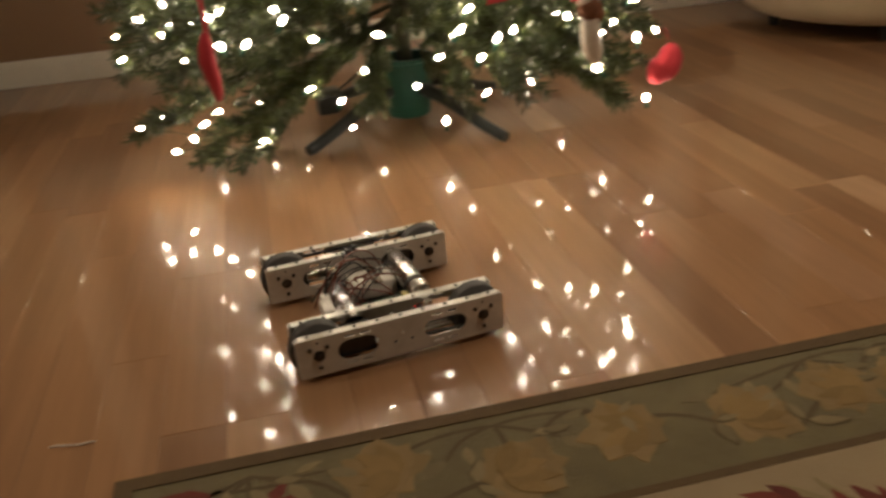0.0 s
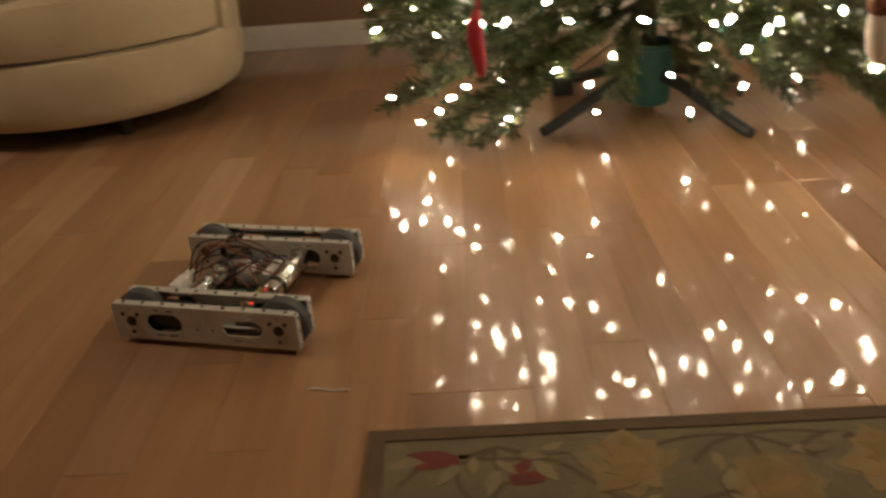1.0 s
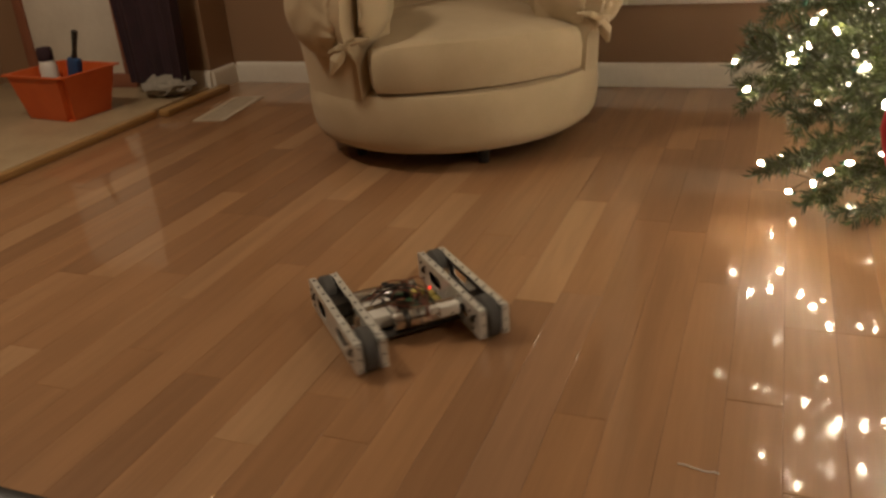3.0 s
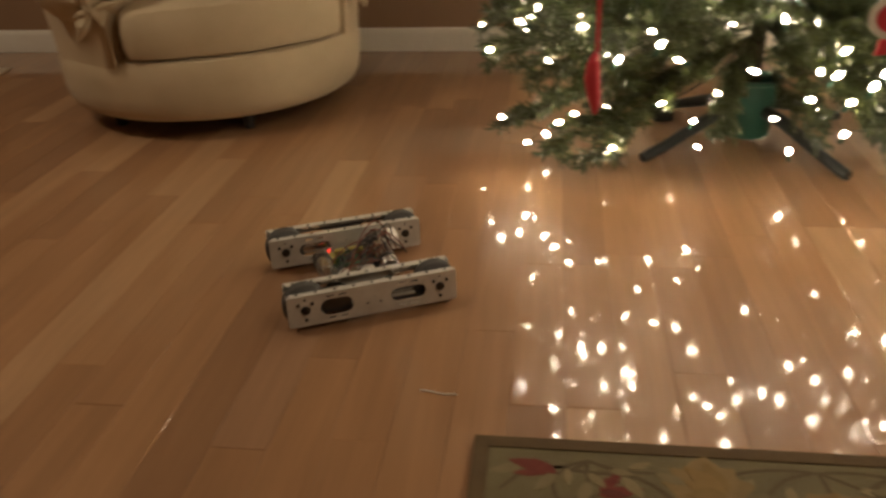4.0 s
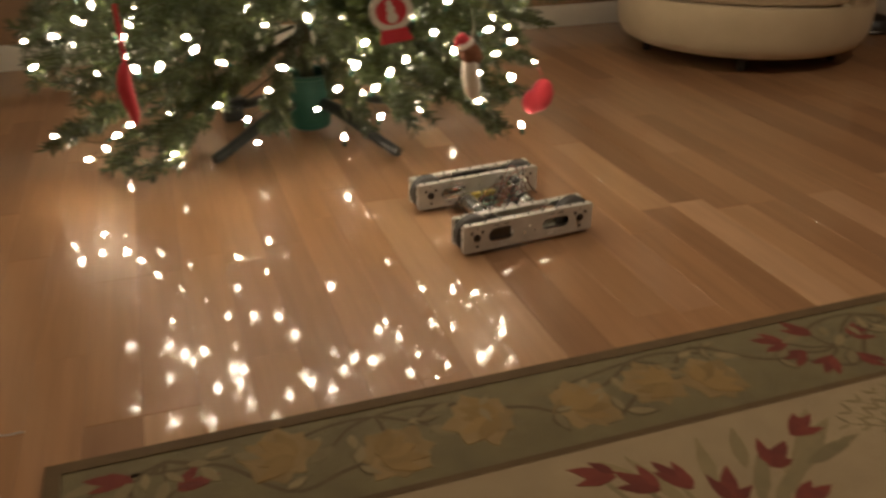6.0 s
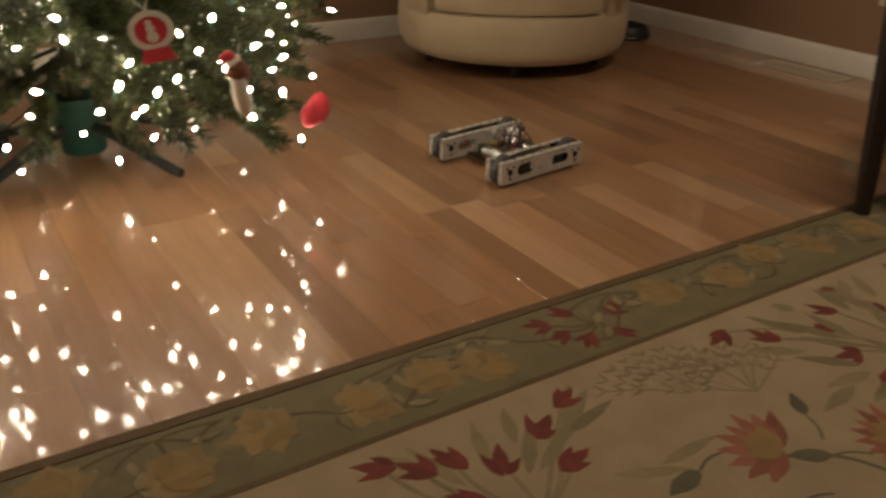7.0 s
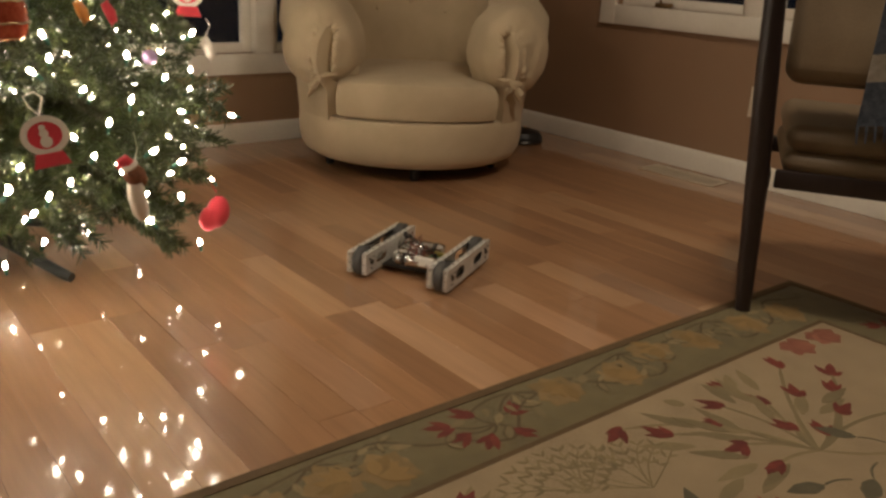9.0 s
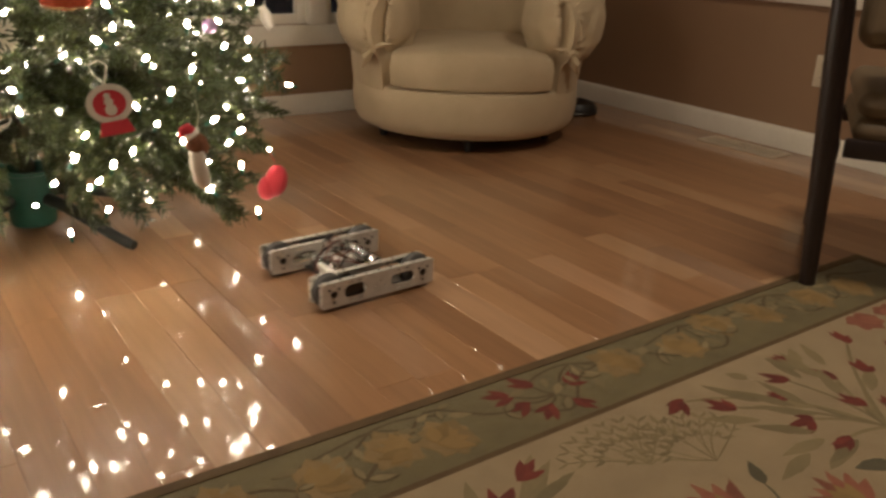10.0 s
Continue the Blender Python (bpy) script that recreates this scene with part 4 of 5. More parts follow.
# a white lacy star, and strands of silver beads
star = thing("snowflake_ornament", pose(0.050, 1.80, 0.585, 0, 0, -25), "white lacy snowflake ornament", "ornament")
for k in range(6):
    bm = bmesh.new()
    box(bm, (0, 0, 0.021), (0.005, 0.004, 0.042), 0.001)
    for z, w in ((0.018, 0.020), (0.030, 0.015)):
        for d in (-1, 1):
            box(bm, (0, 0, 0), (w, 0.0035, 0.004), 0.001, pose(d * w * 0.36, 0, z + 0.005, 0, -d * 48, 0))
    bmesh.ops.transform(bm, matrix=pose(0, 0, 0, 0, 60 * k, 0), verts=bm.verts)
    part("arm", bm, ORN_WHITE, star)
for (x, y, z), ln in (((0.552, 2.0, 0.600), 0.085), ((0.674, 2.05, 0.520), 0.075)):
    strand = thing("bead_strand", pose(x, y, z), "thin strand of small silver beads hanging down", "ornament")
    bm = bmesh.new()
    for k in range(16):
        blob(bm, (0.002 * math.sin(k * 0.4), 0, -ln * k / 15), (0.0024, 0.0024, 0.0027), None, 1)
    tagged(part("beads", bm, STEEL, strand), kind="stuff")
ball_ornament((0.498, 1.940, 0.572), 0.017, ORN_LILAC, "small lilac glass ball ornament")
globe_ornament(pose(0.655, 2.10, 0.700, 0, 0, -30), 0.85)
for (x, y, z), mt, label, s in (((0.695, 2.09, 0.572), ORN_WHITE, "white curved bird-like ornament", 1.0), ((0.350, 1.90, 0.672), ORN_ORANGE, "small orange hanging ornament", 0.8),
                               ((0.411, 1.92, 0.668), RED_FELT, "small red hanging ornament", 0.8)):
    top = thing("hanging_ornament", pose(x, y, z, 0, 0, -30), label, "ornament")
    bm = bmesh.new()
    tube(bm, [(0, 0, 0.035 * s), (-0.006 * s, 0, 0.02 * s), (0.004 * s, 0, 0), (0.010 * s, 0, -0.022 * s), (0.006 * s, 0, -0.036 * s)], [0.004 * s, 0.012 * s, 0.015 * s, 0.012 * s, 0.004 * s], 12)
    part("body", bm, mt, top)
    bm = bmesh.new()
    hook(bm, (0, 0, 0.034 * s), (0.0, 0, 0.07 * s))
    part("cord", bm, ORN_WHITE, top)


# ---- armchairs ----
def armchair(m, label):
    """A round slipcovered swivel chair, its front towards -y."""
    top = thing("armchair", m, label, "armchair", "matching armchairs")
    # skirt: an upright drum, rounded under, on a recessed plinth
    bm = bmesh.new()
    prof = [(0.36, 0.054), (0.402, 0.055), (0.424, 0.068), (0.437, 0.092), (0.443, 0.125), (0.445, 0.17), (0.443, 0.214), (0.437, 0.228), (0.41, 0.234), (0.30, 0.236)]
    made = lathe(bm, prof, 96)
    for v in made:
        a = math.atan2(v.co.y, v.co.x)
        k = 1 + 0.006 * noise.noise(Vector((3 * math.cos(a), 3 * math.sin(a), v.co.z * 6))) + 0.003 * noise.noise(Vector((15 * math.cos(a), 15 * math.sin(a), v.co.z * 9)))
        v.co.x *= 1.0 * k
        v.co.y *= 0.98 * k
    part("skirt", bm, CREAM, top)
    bm = bmesh.new()
    lathe(bm, [(0.30, 0.040), (0.34, 0.044), (0.37, 0.0615)], 40)
    part("plinth", bm, SHADOW_CLOTH, top, "black recessed underside")
    bm = bmesh.new()
    lathe(bm, [(0.014, 0.0), (0.016, 0.004), (0.020, 0.0405)], 12)
    foot = part("foot", bm, BLACK, top, "short black foot", m=pose(0.0, -0.335, 0))
    for a in (72, 144, 216, 288):
        again(foot, pose(0, 0, 0, 0, 0, a) @ pose(0, -0.335, 0))
    # seat cushion: puffed, its front following the drum
    bm = bmesh.new()
    n, rows = 26, []
    for zi, (z, inset) in enumerate(((0.236, 0.016), (0.241, 0.005), (0.256, 0.0), (0.310, -0.003), (0.344, 0.001), (0.358, 0.008), (0.366, 0.022), (0.371, 0.05))):
        loop = []
        for k in range(n + 1):
            u = -1 + 2 * k / n
            x = u * (0.290 - inset)
            y = -0.42 + 0.075 * u * u + inset
            loop.append((x, y, z + (0.012 * (1 - u * u) if zi > 4 else 0) + 0.003 * noise.noise(Vector((7 * u, z * 20, 1)))))
        back = [(0.290 - inset, 0.16, z + 0.01), (0.19, 0.28, z + 0.01), (-0.19, 0.28, z + 0.01), (-0.290 + inset, 0.16, z + 0.01)]
        rows.append([bm.verts.new(p) for p in loop + back])
    for a, b in zip(rows, rows[1:]):
        for k in range(len(a)):
            bm.faces.new((a[k], a[(k + 1) % len(a)], b[(k + 1) % len(b)], b[k]))
    c = bm.verts.new((0, -0.08, 0.402))
    for k in range(len(rows[-1])):
        bm.faces.new((rows[-1][k], rows[-1][(k + 1) % len(rows[-1])], c))
    bm.faces.new(list(reversed(rows[0])))
    part("seat_cushion", bm, CREAM, top)
    # one padded wall sweeping from arm to arm round the back
    bm = bmesh.new()
    n = 60
    rings = []
    for k in range(n + 1):
        a = radians(-90 + 46 + (360 - 92) * k / n)
        f = abs(k / n - 0.5) * 2                      # 1 at the arms' ends, 0 at the middle of the back
        rise = 1 - max(0, (f - 0.30) / 0.70)
        h = 0.645 + 0.175 * (rise ** 1.4)
        h += -0.07 * max(0, (f - 0.88) / 0.12) ** 2
        out = 0.055 * (0.5 + 0.5 * f) * (1 - max(0, (f - 0.90) / 0.10) * 0.5)
        t_in = 0.045 * max(0.0, (f - 0.35) / 0.65) ** 1.5 * (1 - max(0.0, (f - 0.82) / 0.18))
        prof = [(0.300, 0.238), (0.290, 0.40), (0.285 - t_in, 0.50), (0.280 - t_in, h - 0.11), (0.300 - t_in, h - 0.045), (0.345, h - 0.004), (0.40, h + 0.006), (0.445 + out * 0.5, h - 0.02), (0.465 + out, h - 0.075),
                (0.470 + out, h - 0.15), (0.462 + out * 0.6, h - 0.22), (0.452, min(0.34, h - 0.25)), (0.444, 0.212)]
        ring_v = []
        for r, z in prof:
            w = 1 + 0.018 * noise.noise(Vector((5 * math.cos(a), 5 * math.sin(a), z * 7))) + 0.008 * noise.noise(Vector((14 * math.cos(a), 14 * math.sin(a), z * 16)))
            ring_v.append(bm.verts.new((r * w * math.cos(a), r * w * math.sin(a) * 0.98, z)))
        rings.append(ring_v)
    for a, b in zip(rings, rings[1:]):
        for k in range(len(a) - 1):
            bm.faces.new((a[k], b[k], b[k + 1], a[k + 1]))
    for e in (rings[0], rings[-1]):
        for i in range(len(e) // 2):
            quad = (e[i], e[i + 1], e[-2 - i], e[-1 - i])
            bm.faces.new(list(dict.fromkeys(quad)))
    bmesh.ops.recalc_face_normals(bm, faces=bm.faces)
    part("backrest", bm, CREAM, top)
    # buttons of the inner back
    bm = bmesh.new()
    for dx, z in ((-0.14, 0.60), (0.0, 0.63), (0.14, 0.60), (-0.07, 0.70), (0.07, 0.70)):
        blob(bm, (dx, math.sqrt(max(0.284 ** 2 - dx * dx, 0)) * 0.98 - 0.002, z), (0.011, 0.006, 0.011))
    part("buttons", bm, CREAM, top)
    # arm fronts: a puffed lobe of cover, gathered round an upright slit and tied below it
    for s in (-1, 1):
        mm = pose(s * 0.356, -0.225, 0.478, 0, 0, s * 20)
        bm = bmesh.new()
        spokes, hoops = 80, 34
        loops = []
        for q in range(1, hoops + 3):
            loop = []
            for k in range(spokes):
                b = 2 * math.pi * k / spokes
                rho = min(q / hoops, 1.0)
                lump = 1 + 0.05 * noise.noise(Vector((2 * math.cos(b), 2 * math.sin(b), 3.0 * s)))
                u = 0.138 * rho * math.cos(b) * lump
                w = 0.178 * rho * math.sin(b) * lump * (1.0 if math.sin(b) > 0 else 0.86)
                us = u + s * 0.052 + 0.10 * w * s
                deep = 0.085 * math.sqrt(max(0.0, 1 - rho ** 2.6))
                cut = math.exp(-(us / 0.021) ** 4 - ((w + 0.015) / 0.072) ** 4)
                lip = math.exp(-((abs(us) - 0.042) / 0.018) ** 2 - ((w + 0.015) / 0.085) ** 4)
                pole = Vector((us, (abs(w + 0.015) - 0.065)))
                ang = math.atan2(pole.y, pole.x)
                fold = 0.0065 * math.sin(11 * ang + 2.0 * s) * math.exp(-(pole.length / 0.06) ** 2) * (1 - cut)
                fold += 0.006 * noise.noise(Vector((u * 26, w * 16, 4.0 * s)))
                back = 0.0 if q <= hoops else 0.055 * (q - hoops)
                loop.append(bm.verts.new((u, -deep + 0.105 * cut - 0.018 * lip - fold + back, w)))
            loops.append(loop)
        for a0, a1 in zip(loops, loops[1:]):
            for k in range(spokes):
                bm.faces.new((a0[k], a0[(k + 1) % spokes], a1[(k + 1) % spokes], a1[k]))
        bm.faces.new(loops[0])
        bmesh.ops.recalc_face_normals(bm, faces=bm.faces)
        bmesh.ops.transform(bm, matrix=mm, verts=bm.verts)
        part("arm_cover", bm, CREAM, top, "gathered cream cover of the arm front")
        # the tie: two twisted tails from a small knot, and the loose corner of cover hanging below
        bm = bmesh.new()
        knot = Vector((-s * 0.036, -0.088, -0.104))
        blob(bm, knot, (0.019, 0.015, 0.017), None, 3, 0.6)
        for tip, wide in (((-s * 0.066, 0.016, 0.016), 0.012), ((s * 0.046, 0.014, -0.078), 0.019), ((-s * 0.018, 0.004, -0.030), 0.009), ((s * 0.042, 0.010, -0.016), 0.010)):
            q = knot + Vector(tip)
            mid = (knot + q) / 2 + Vector((0, -0.008, 0.006))
            tube(bm, [knot, mid, q], [0.009, wide, 0.005], 9)
        for v in bm.verts:
            v.co += 0.006 * Vector((noise.noise(v.co * 45), noise.noise(v.co * 45 + Vector((9, 0, 0))), noise.noise(v.co * 45 + Vector((0, 9, 0)))))
        bmesh.ops.transform(bm, matrix=mm, verts=bm.verts)
        part("tie_knot", bm, CREAM, top, "knotted cream fabric tie")
    return top


chair_a = armchair(pose(1.908, 2.869, 0, 0, 0, -33) @ Matrix.Diagonal((1.035, 1.035, 1.0, 1)), "cream slipcovered round armchair in the corner by the window")
chair_b = armchair(pose(-1.412, 2.80, 0, 0, 0, 33) @ Matrix.Diagonal((1.035, 1.035, 1.0, 1)), "cream slipcovered round armchair near the hearth")

# a low dark dish-shaped thing, unidentified, on the floor behind the corner armchair
dish = thing("floor_dish", pose(2.625, 2.93, 0), "low dark round unidentified object on the floor", "lamp base")
bm = bmesh.new()
lathe(bm, [(0.088, 0.0), (0.093, 0.008), (0.092, 0.030), (0.078, 0.052), (0.035, 0.066), (0.012, 0.070)], 36)
part("base", bm, BLACK, dish)
bm = bmesh.new()
lathe(bm, [(0.095, 0.006), (0.098, 0.010), (0.095, 0.016)], 36, None, False)
part("rim", bm, DARK_STEEL, dish, "dark metal rim")


# ---- wooden easy chair ----
def easy_chair(m):
    """Seen from behind: two tall back posts, loose brown cushions; its back towards -y."""
    top = thing("wooden_easy_chair", m, "dark walnut easy chair with buttoned brown cushions", "chair")

    for x in (0.0, 0.60):
        bm = bmesh.new()
        tube(bm, [(x, 0, 0.009), (x - 0.012, -0.004, 0.20), (x - 0.020, -0.008, 0.34), (x - 0.040, -0.028, 0.60), (x - 0.062, -0.07, 0.92)], [0.019, 0.024, 0.027, 0.026, 0.020], 12)
        part("back_post", bm, DARK_WOOD, top)
    for x in (0.0, 0.60):
        bm = bmesh.new()
        tube(bm, [(x, 0.50, 0.009), (x, 0.48, 0.2), (x, 0.47, 0.36)], [0.015, 0.021, 0.021], 12)
        part("front_leg", bm, DARK_WOOD, top)
        bm = bmesh.new()
        box(bm, (x, 0.25, 0.340), (0.02, 0.46, 0.045), 0.005)
        part("side_rail", bm, DARK_WOOD, top)
    for y, z in ((0.008, 0.352), (0.48, 0.352)):
        bm = bmesh.new()
        box(bm, (0.30, y, z), (0.565, 0.022, 0.045), 0.005)
        part("cross_rail", bm, DARK_WOOD, top)
    for z, t in ((0.388, 0.064), (0.450, 0.066)):
        bm = bmesh.new()
        box(bm, (0.30, 0.255, z), (0.545, 0.50, t), 0.034, None, 5)
        for v in bm.verts:
            v.co.z += 0.006 * noise.noise(v.co * 8)
        part("seat_cushion", bm, BROWN_VINYL, top)
    bm = bmesh.new()
    back = pose(0.265, 0.052, 0.775, -11, 0, 0)
    box(bm, (0, 0, 0), (0.535, 0.10, 0.40), 0.04, None, 5)
    bmesh.ops.subdivide_edges(bm, edges=bm.edges, cuts=3, use_grid_fill=True)
    dots = [(-0.16, -0.02), (0.0, -0.02), (0.16, -0.02), (-0.16, 0.12), (0.0, 0.12), (0.16, 0.12)]
    for v in bm.verts:
        for dx, dz in dots:
            d = math.hypot(v.co.x - dx, v.co.z - dz)
            v.co.y *= 1 - 0.35 * math.exp(-(d / 0.035) ** 2)
    bmesh.ops.transform(bm, matrix=back, verts=bm.verts)
    part("back_cushion", bm, BROWN_VINYL, top)
    for dx, dz in dots:
        bm = bmesh.new()
        blob(bm, (dx, -0.036, dz), (0.012, 0.006, 0.012))
        bmesh.ops.transform(bm, matrix=back, verts=bm.verts)
        part("button", bm, DARK_WOOD, top)
    return top


EASY = pose(1.672, 1.118, 0, 0, 0, -58)
easy_chair(EASY)
# a folded throw over the chair's back
throw = thing("throw_blanket", EASY, "navy and pale grey throw draped over the chair", "blanket")
for nm, z0, z1, mt in (("navy_band", 0.66, 0.95, NAVY_CLOTH), ("grey_band", 0.60, 0.66, GREY_CLOTH), ("navy_hem", 0.50, 0.60, NAVY_CLOTH)):
    bm = bmesh.new()
    cols = []
    for k in range(15):
        u = k / 14
        x = 0.165 + 0.27 * u
        col = []
        for w in (0, 0.25, 0.5, 0.75, 1):
            z = z0 + (z1 - z0) * w + 0.05 * u * (1 if nm != "navy_band" else 0.4)
            y = -0.062 - (z - 0.6) * 0.12 + 0.012 * math.sin(11 * u + 3 * z)
            col.append((bm.verts.new((x, y, z)), bm.verts.new((x, y + 0.008, z))))
        cols.append(col)
    for a, b in zip(cols, cols[1:]):
        for i in range(4):
            bm.faces.new((a[i][0], b[i][0], b[i + 1][0], a[i + 1][0]))
            bm.faces.new((a[i][1], a[i + 1][1], b[i + 1][1], b[i][1]))
        bm.faces.new((a[0][0], a[0][1], b[0][1], b[0][0]))
        bm.faces.new((a[4][0], b[4][0], b[4][1], a[4][1]))
    for c in (cols[0], cols[-1]):
        for i in range(4):
            bm.faces.new((c[i][0], c[i + 1][0], c[i + 1][1], c[i][1]))
    part(nm, bm, mt, throw)
bm = bmesh.new()
for k in range(16):
    x = 0.165 + 0.27 * k / 15
    tube(bm, [(x, -0.055, 0.505 + 0.05 * k / 15), (x + 0.004, -0.058, 0.465 + 0.05 * k / 15)], [0.0035, 0.002], 5)
part("fringe", bm, NAVY_CLOTH, throw)

# ---- beside the hearth ----
bin_ = thing("orange_bin", pose(-3.05, 2.80, 0.022, 0, 0, -8), "orange plastic bin on the hearth tiles", "storage bin")
bm = bmesh.new()
rows = []
for hx, hy, z in ((0.125, 0.10, 0.0), (0.13, 0.105, 0.004), (0.165, 0.135, 0.17), (0.172, 0.142, 0.172), (0.172, 0.142, 0.178), (0.160, 0.130, 0.178), (0.122, 0.098, 0.008)):
    rows.append([bm.verts.new((sx * hx, sy * hy, z)) for sx, sy in ((-1, -1), (1, -1), (1, 1), (-1, 1))])
for a, b in zip(rows, rows[1:]):
    for k in range(4):
        bm.faces.new((a[k], a[(k + 1) % 4], b[(k + 1) % 4], b[k]))
bm.faces.new(list(reversed(rows[0])))
bm.faces.new(rows[-1])
bmesh.ops.bevel(bm, geom=[e for e in bm.edges if abs(e.verts[0].co.z - e.verts[1].co.z) > 0.02], offset=0.02, segments=4, affect="EDGES")
part("bin_body", bm, ORANGE, bin_)
bottle = thing("spray_bottle", pose(-3.13, 2.82, 0.034), "white bottle with a dark purple cap in the bin", "bottle")
bm = bmesh.new()
lathe(bm, [(0.030, 0), (0.034, 0.006), (0.034, 0.17), (0.028, 0.19), (0.024, 0.195)], 20)
part("bottle_body", bm, CONNECTOR, bottle)
bm = bmesh.new()
lathe(bm, [(0.028, 0.195), (0.030, 0.2), (0.030, 0.235), (0.026, 0.245), (0.01, 0.247)], 20)
part("cap", bm, PURPLE_CLOTH, bottle, "dark purple cap")
brush = thing("hand_brush", pose(-3.01, 2.80, 0.034, 0, 12, 0), "blue brush with a dark handle standing in the bin", "brush")
bm = bmesh.new()
box(bm, (0, 0, 0.13), (0.055, 0.035, 0.17), 0.012)
part("brush_head", bm, BLUE_PLASTIC, brush)
bm = bmesh.new()
tube(bm, [(0, 0, 0.21), (0.005, 0, 0.25), (0.012, 0, 0.32)], [0.012, 0.009, 0.012], 10)
part("handle", bm, BLACK, brush)
cloth = thing("plum_cloth", pose(-2.84, 3.12, 0.022), "dark plum cloth hanging down onto a grey bundle", "cloth")
bm = bmesh.new()
cols = []
for k in range(31):
    u = k / 30
    x = -0.19 + 0.34 * u
    fold = 0.022 * math.sin(19 * u) + 0.012 * math.sin(41 * u)
    cols.append([(bm.verts.new((x * (1 - 0.22 * (1 - w)), fold * (0.5 + 0.5 * w) - 0.02, 0.05 + 0.95 * w)), bm.verts.new((x * (1 - 0.22 * (1 - w)), fold * (0.5 + 0.5 * w) + 0.035, 0.05 + 0.95 * w))) for w in (0, 0.2, 0.5, 1)])
for a, b in zip(cols, cols[1:]):
    for i in range(3):
        bm.faces.new((a[i][0], b[i][0], b[i + 1][0], a[i + 1][0]))
        bm.faces.new((a[i][1], a[i + 1][1], b[i + 1][1], b[i][1]))
    bm.faces.new((a[0][0], a[0][1], b[0][1], b[0][0]))
for c in (cols[0], cols[-1]):
    for i in range(3):
        bm.faces.new((c[i][0], c[i + 1][0], c[i + 1][1], c[i][1]))
part("hanging", bm, PURPLE_CLOTH, cloth)
bm = bmesh.new()
blob(bm, (0.035, -0.02, 0.042), (0.115, 0.075, 0.043), None, 3, 0.35)
part("folded_cloth", bm, GREY_CLOTH, cloth, "grey cloth bundle")
# a pale panel of unknown use, framed in reddish wood
panel = thing("hearth_panel", pose(-3.37, 3.242, 0.022), "pale panel in a reddish wooden surround behind the bin", "panel")
bm = bmesh.new()
box(bm, (0, 0, 0.46), (0.50, 0.02, 0.80), 0.004)
part("pale_panel", bm, WHITE_TRIM, panel)
for nm, c, s in (("surround", (0, -0.008, 0.03), (0.60, 0.03, 0.06)), ("surround", (-0.275, -0.008, 0.47), (0.05, 0.03, 0.82)), ("surround", (0.275, -0.008, 0.47), (0.05, 0.03, 0.82))):
    bm = bmesh.new()
    box(bm, c, s, 0.004)
    part(nm, bm, TERRACOTTA, panel)

# a short thin white sliver on the boards
bm = bmesh.new()
pts = [(-0.028 + 0.056 * k / 8, 0.0015 * math.sin(k), 0.0016 + 0.0006 * math.sin(2 * k)) for k in range(9)]
tube(bm, pts, 0.0011, 5)
ob = part("white_sliver", bm, CONNECTOR)
ob.matrix_basis = pose(-0.505, 1.268, 0, 0, 0, -8)
tagged(ob, "short thin white sliver lying on the floor boards", "tinsel")

# rims of the two assumed ceiling lamps, above and out of view
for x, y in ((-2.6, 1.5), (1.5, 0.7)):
    lamp = thing("assumed_ceiling_lamp", pose(x, y, ZC), "unseen round ceiling lamp, assumed above the view", "ceiling lamp")
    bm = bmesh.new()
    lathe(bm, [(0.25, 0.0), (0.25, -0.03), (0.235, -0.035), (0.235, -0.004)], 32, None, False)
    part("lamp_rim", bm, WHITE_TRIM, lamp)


# ---- robot ----
robot = thing("rover_robot", pose(0, 0, 0), "home-built metal robot with two wheeled side frames and loose wiring", "robot")
HW, HI, HL = 0.144, 0.0885, 0.15


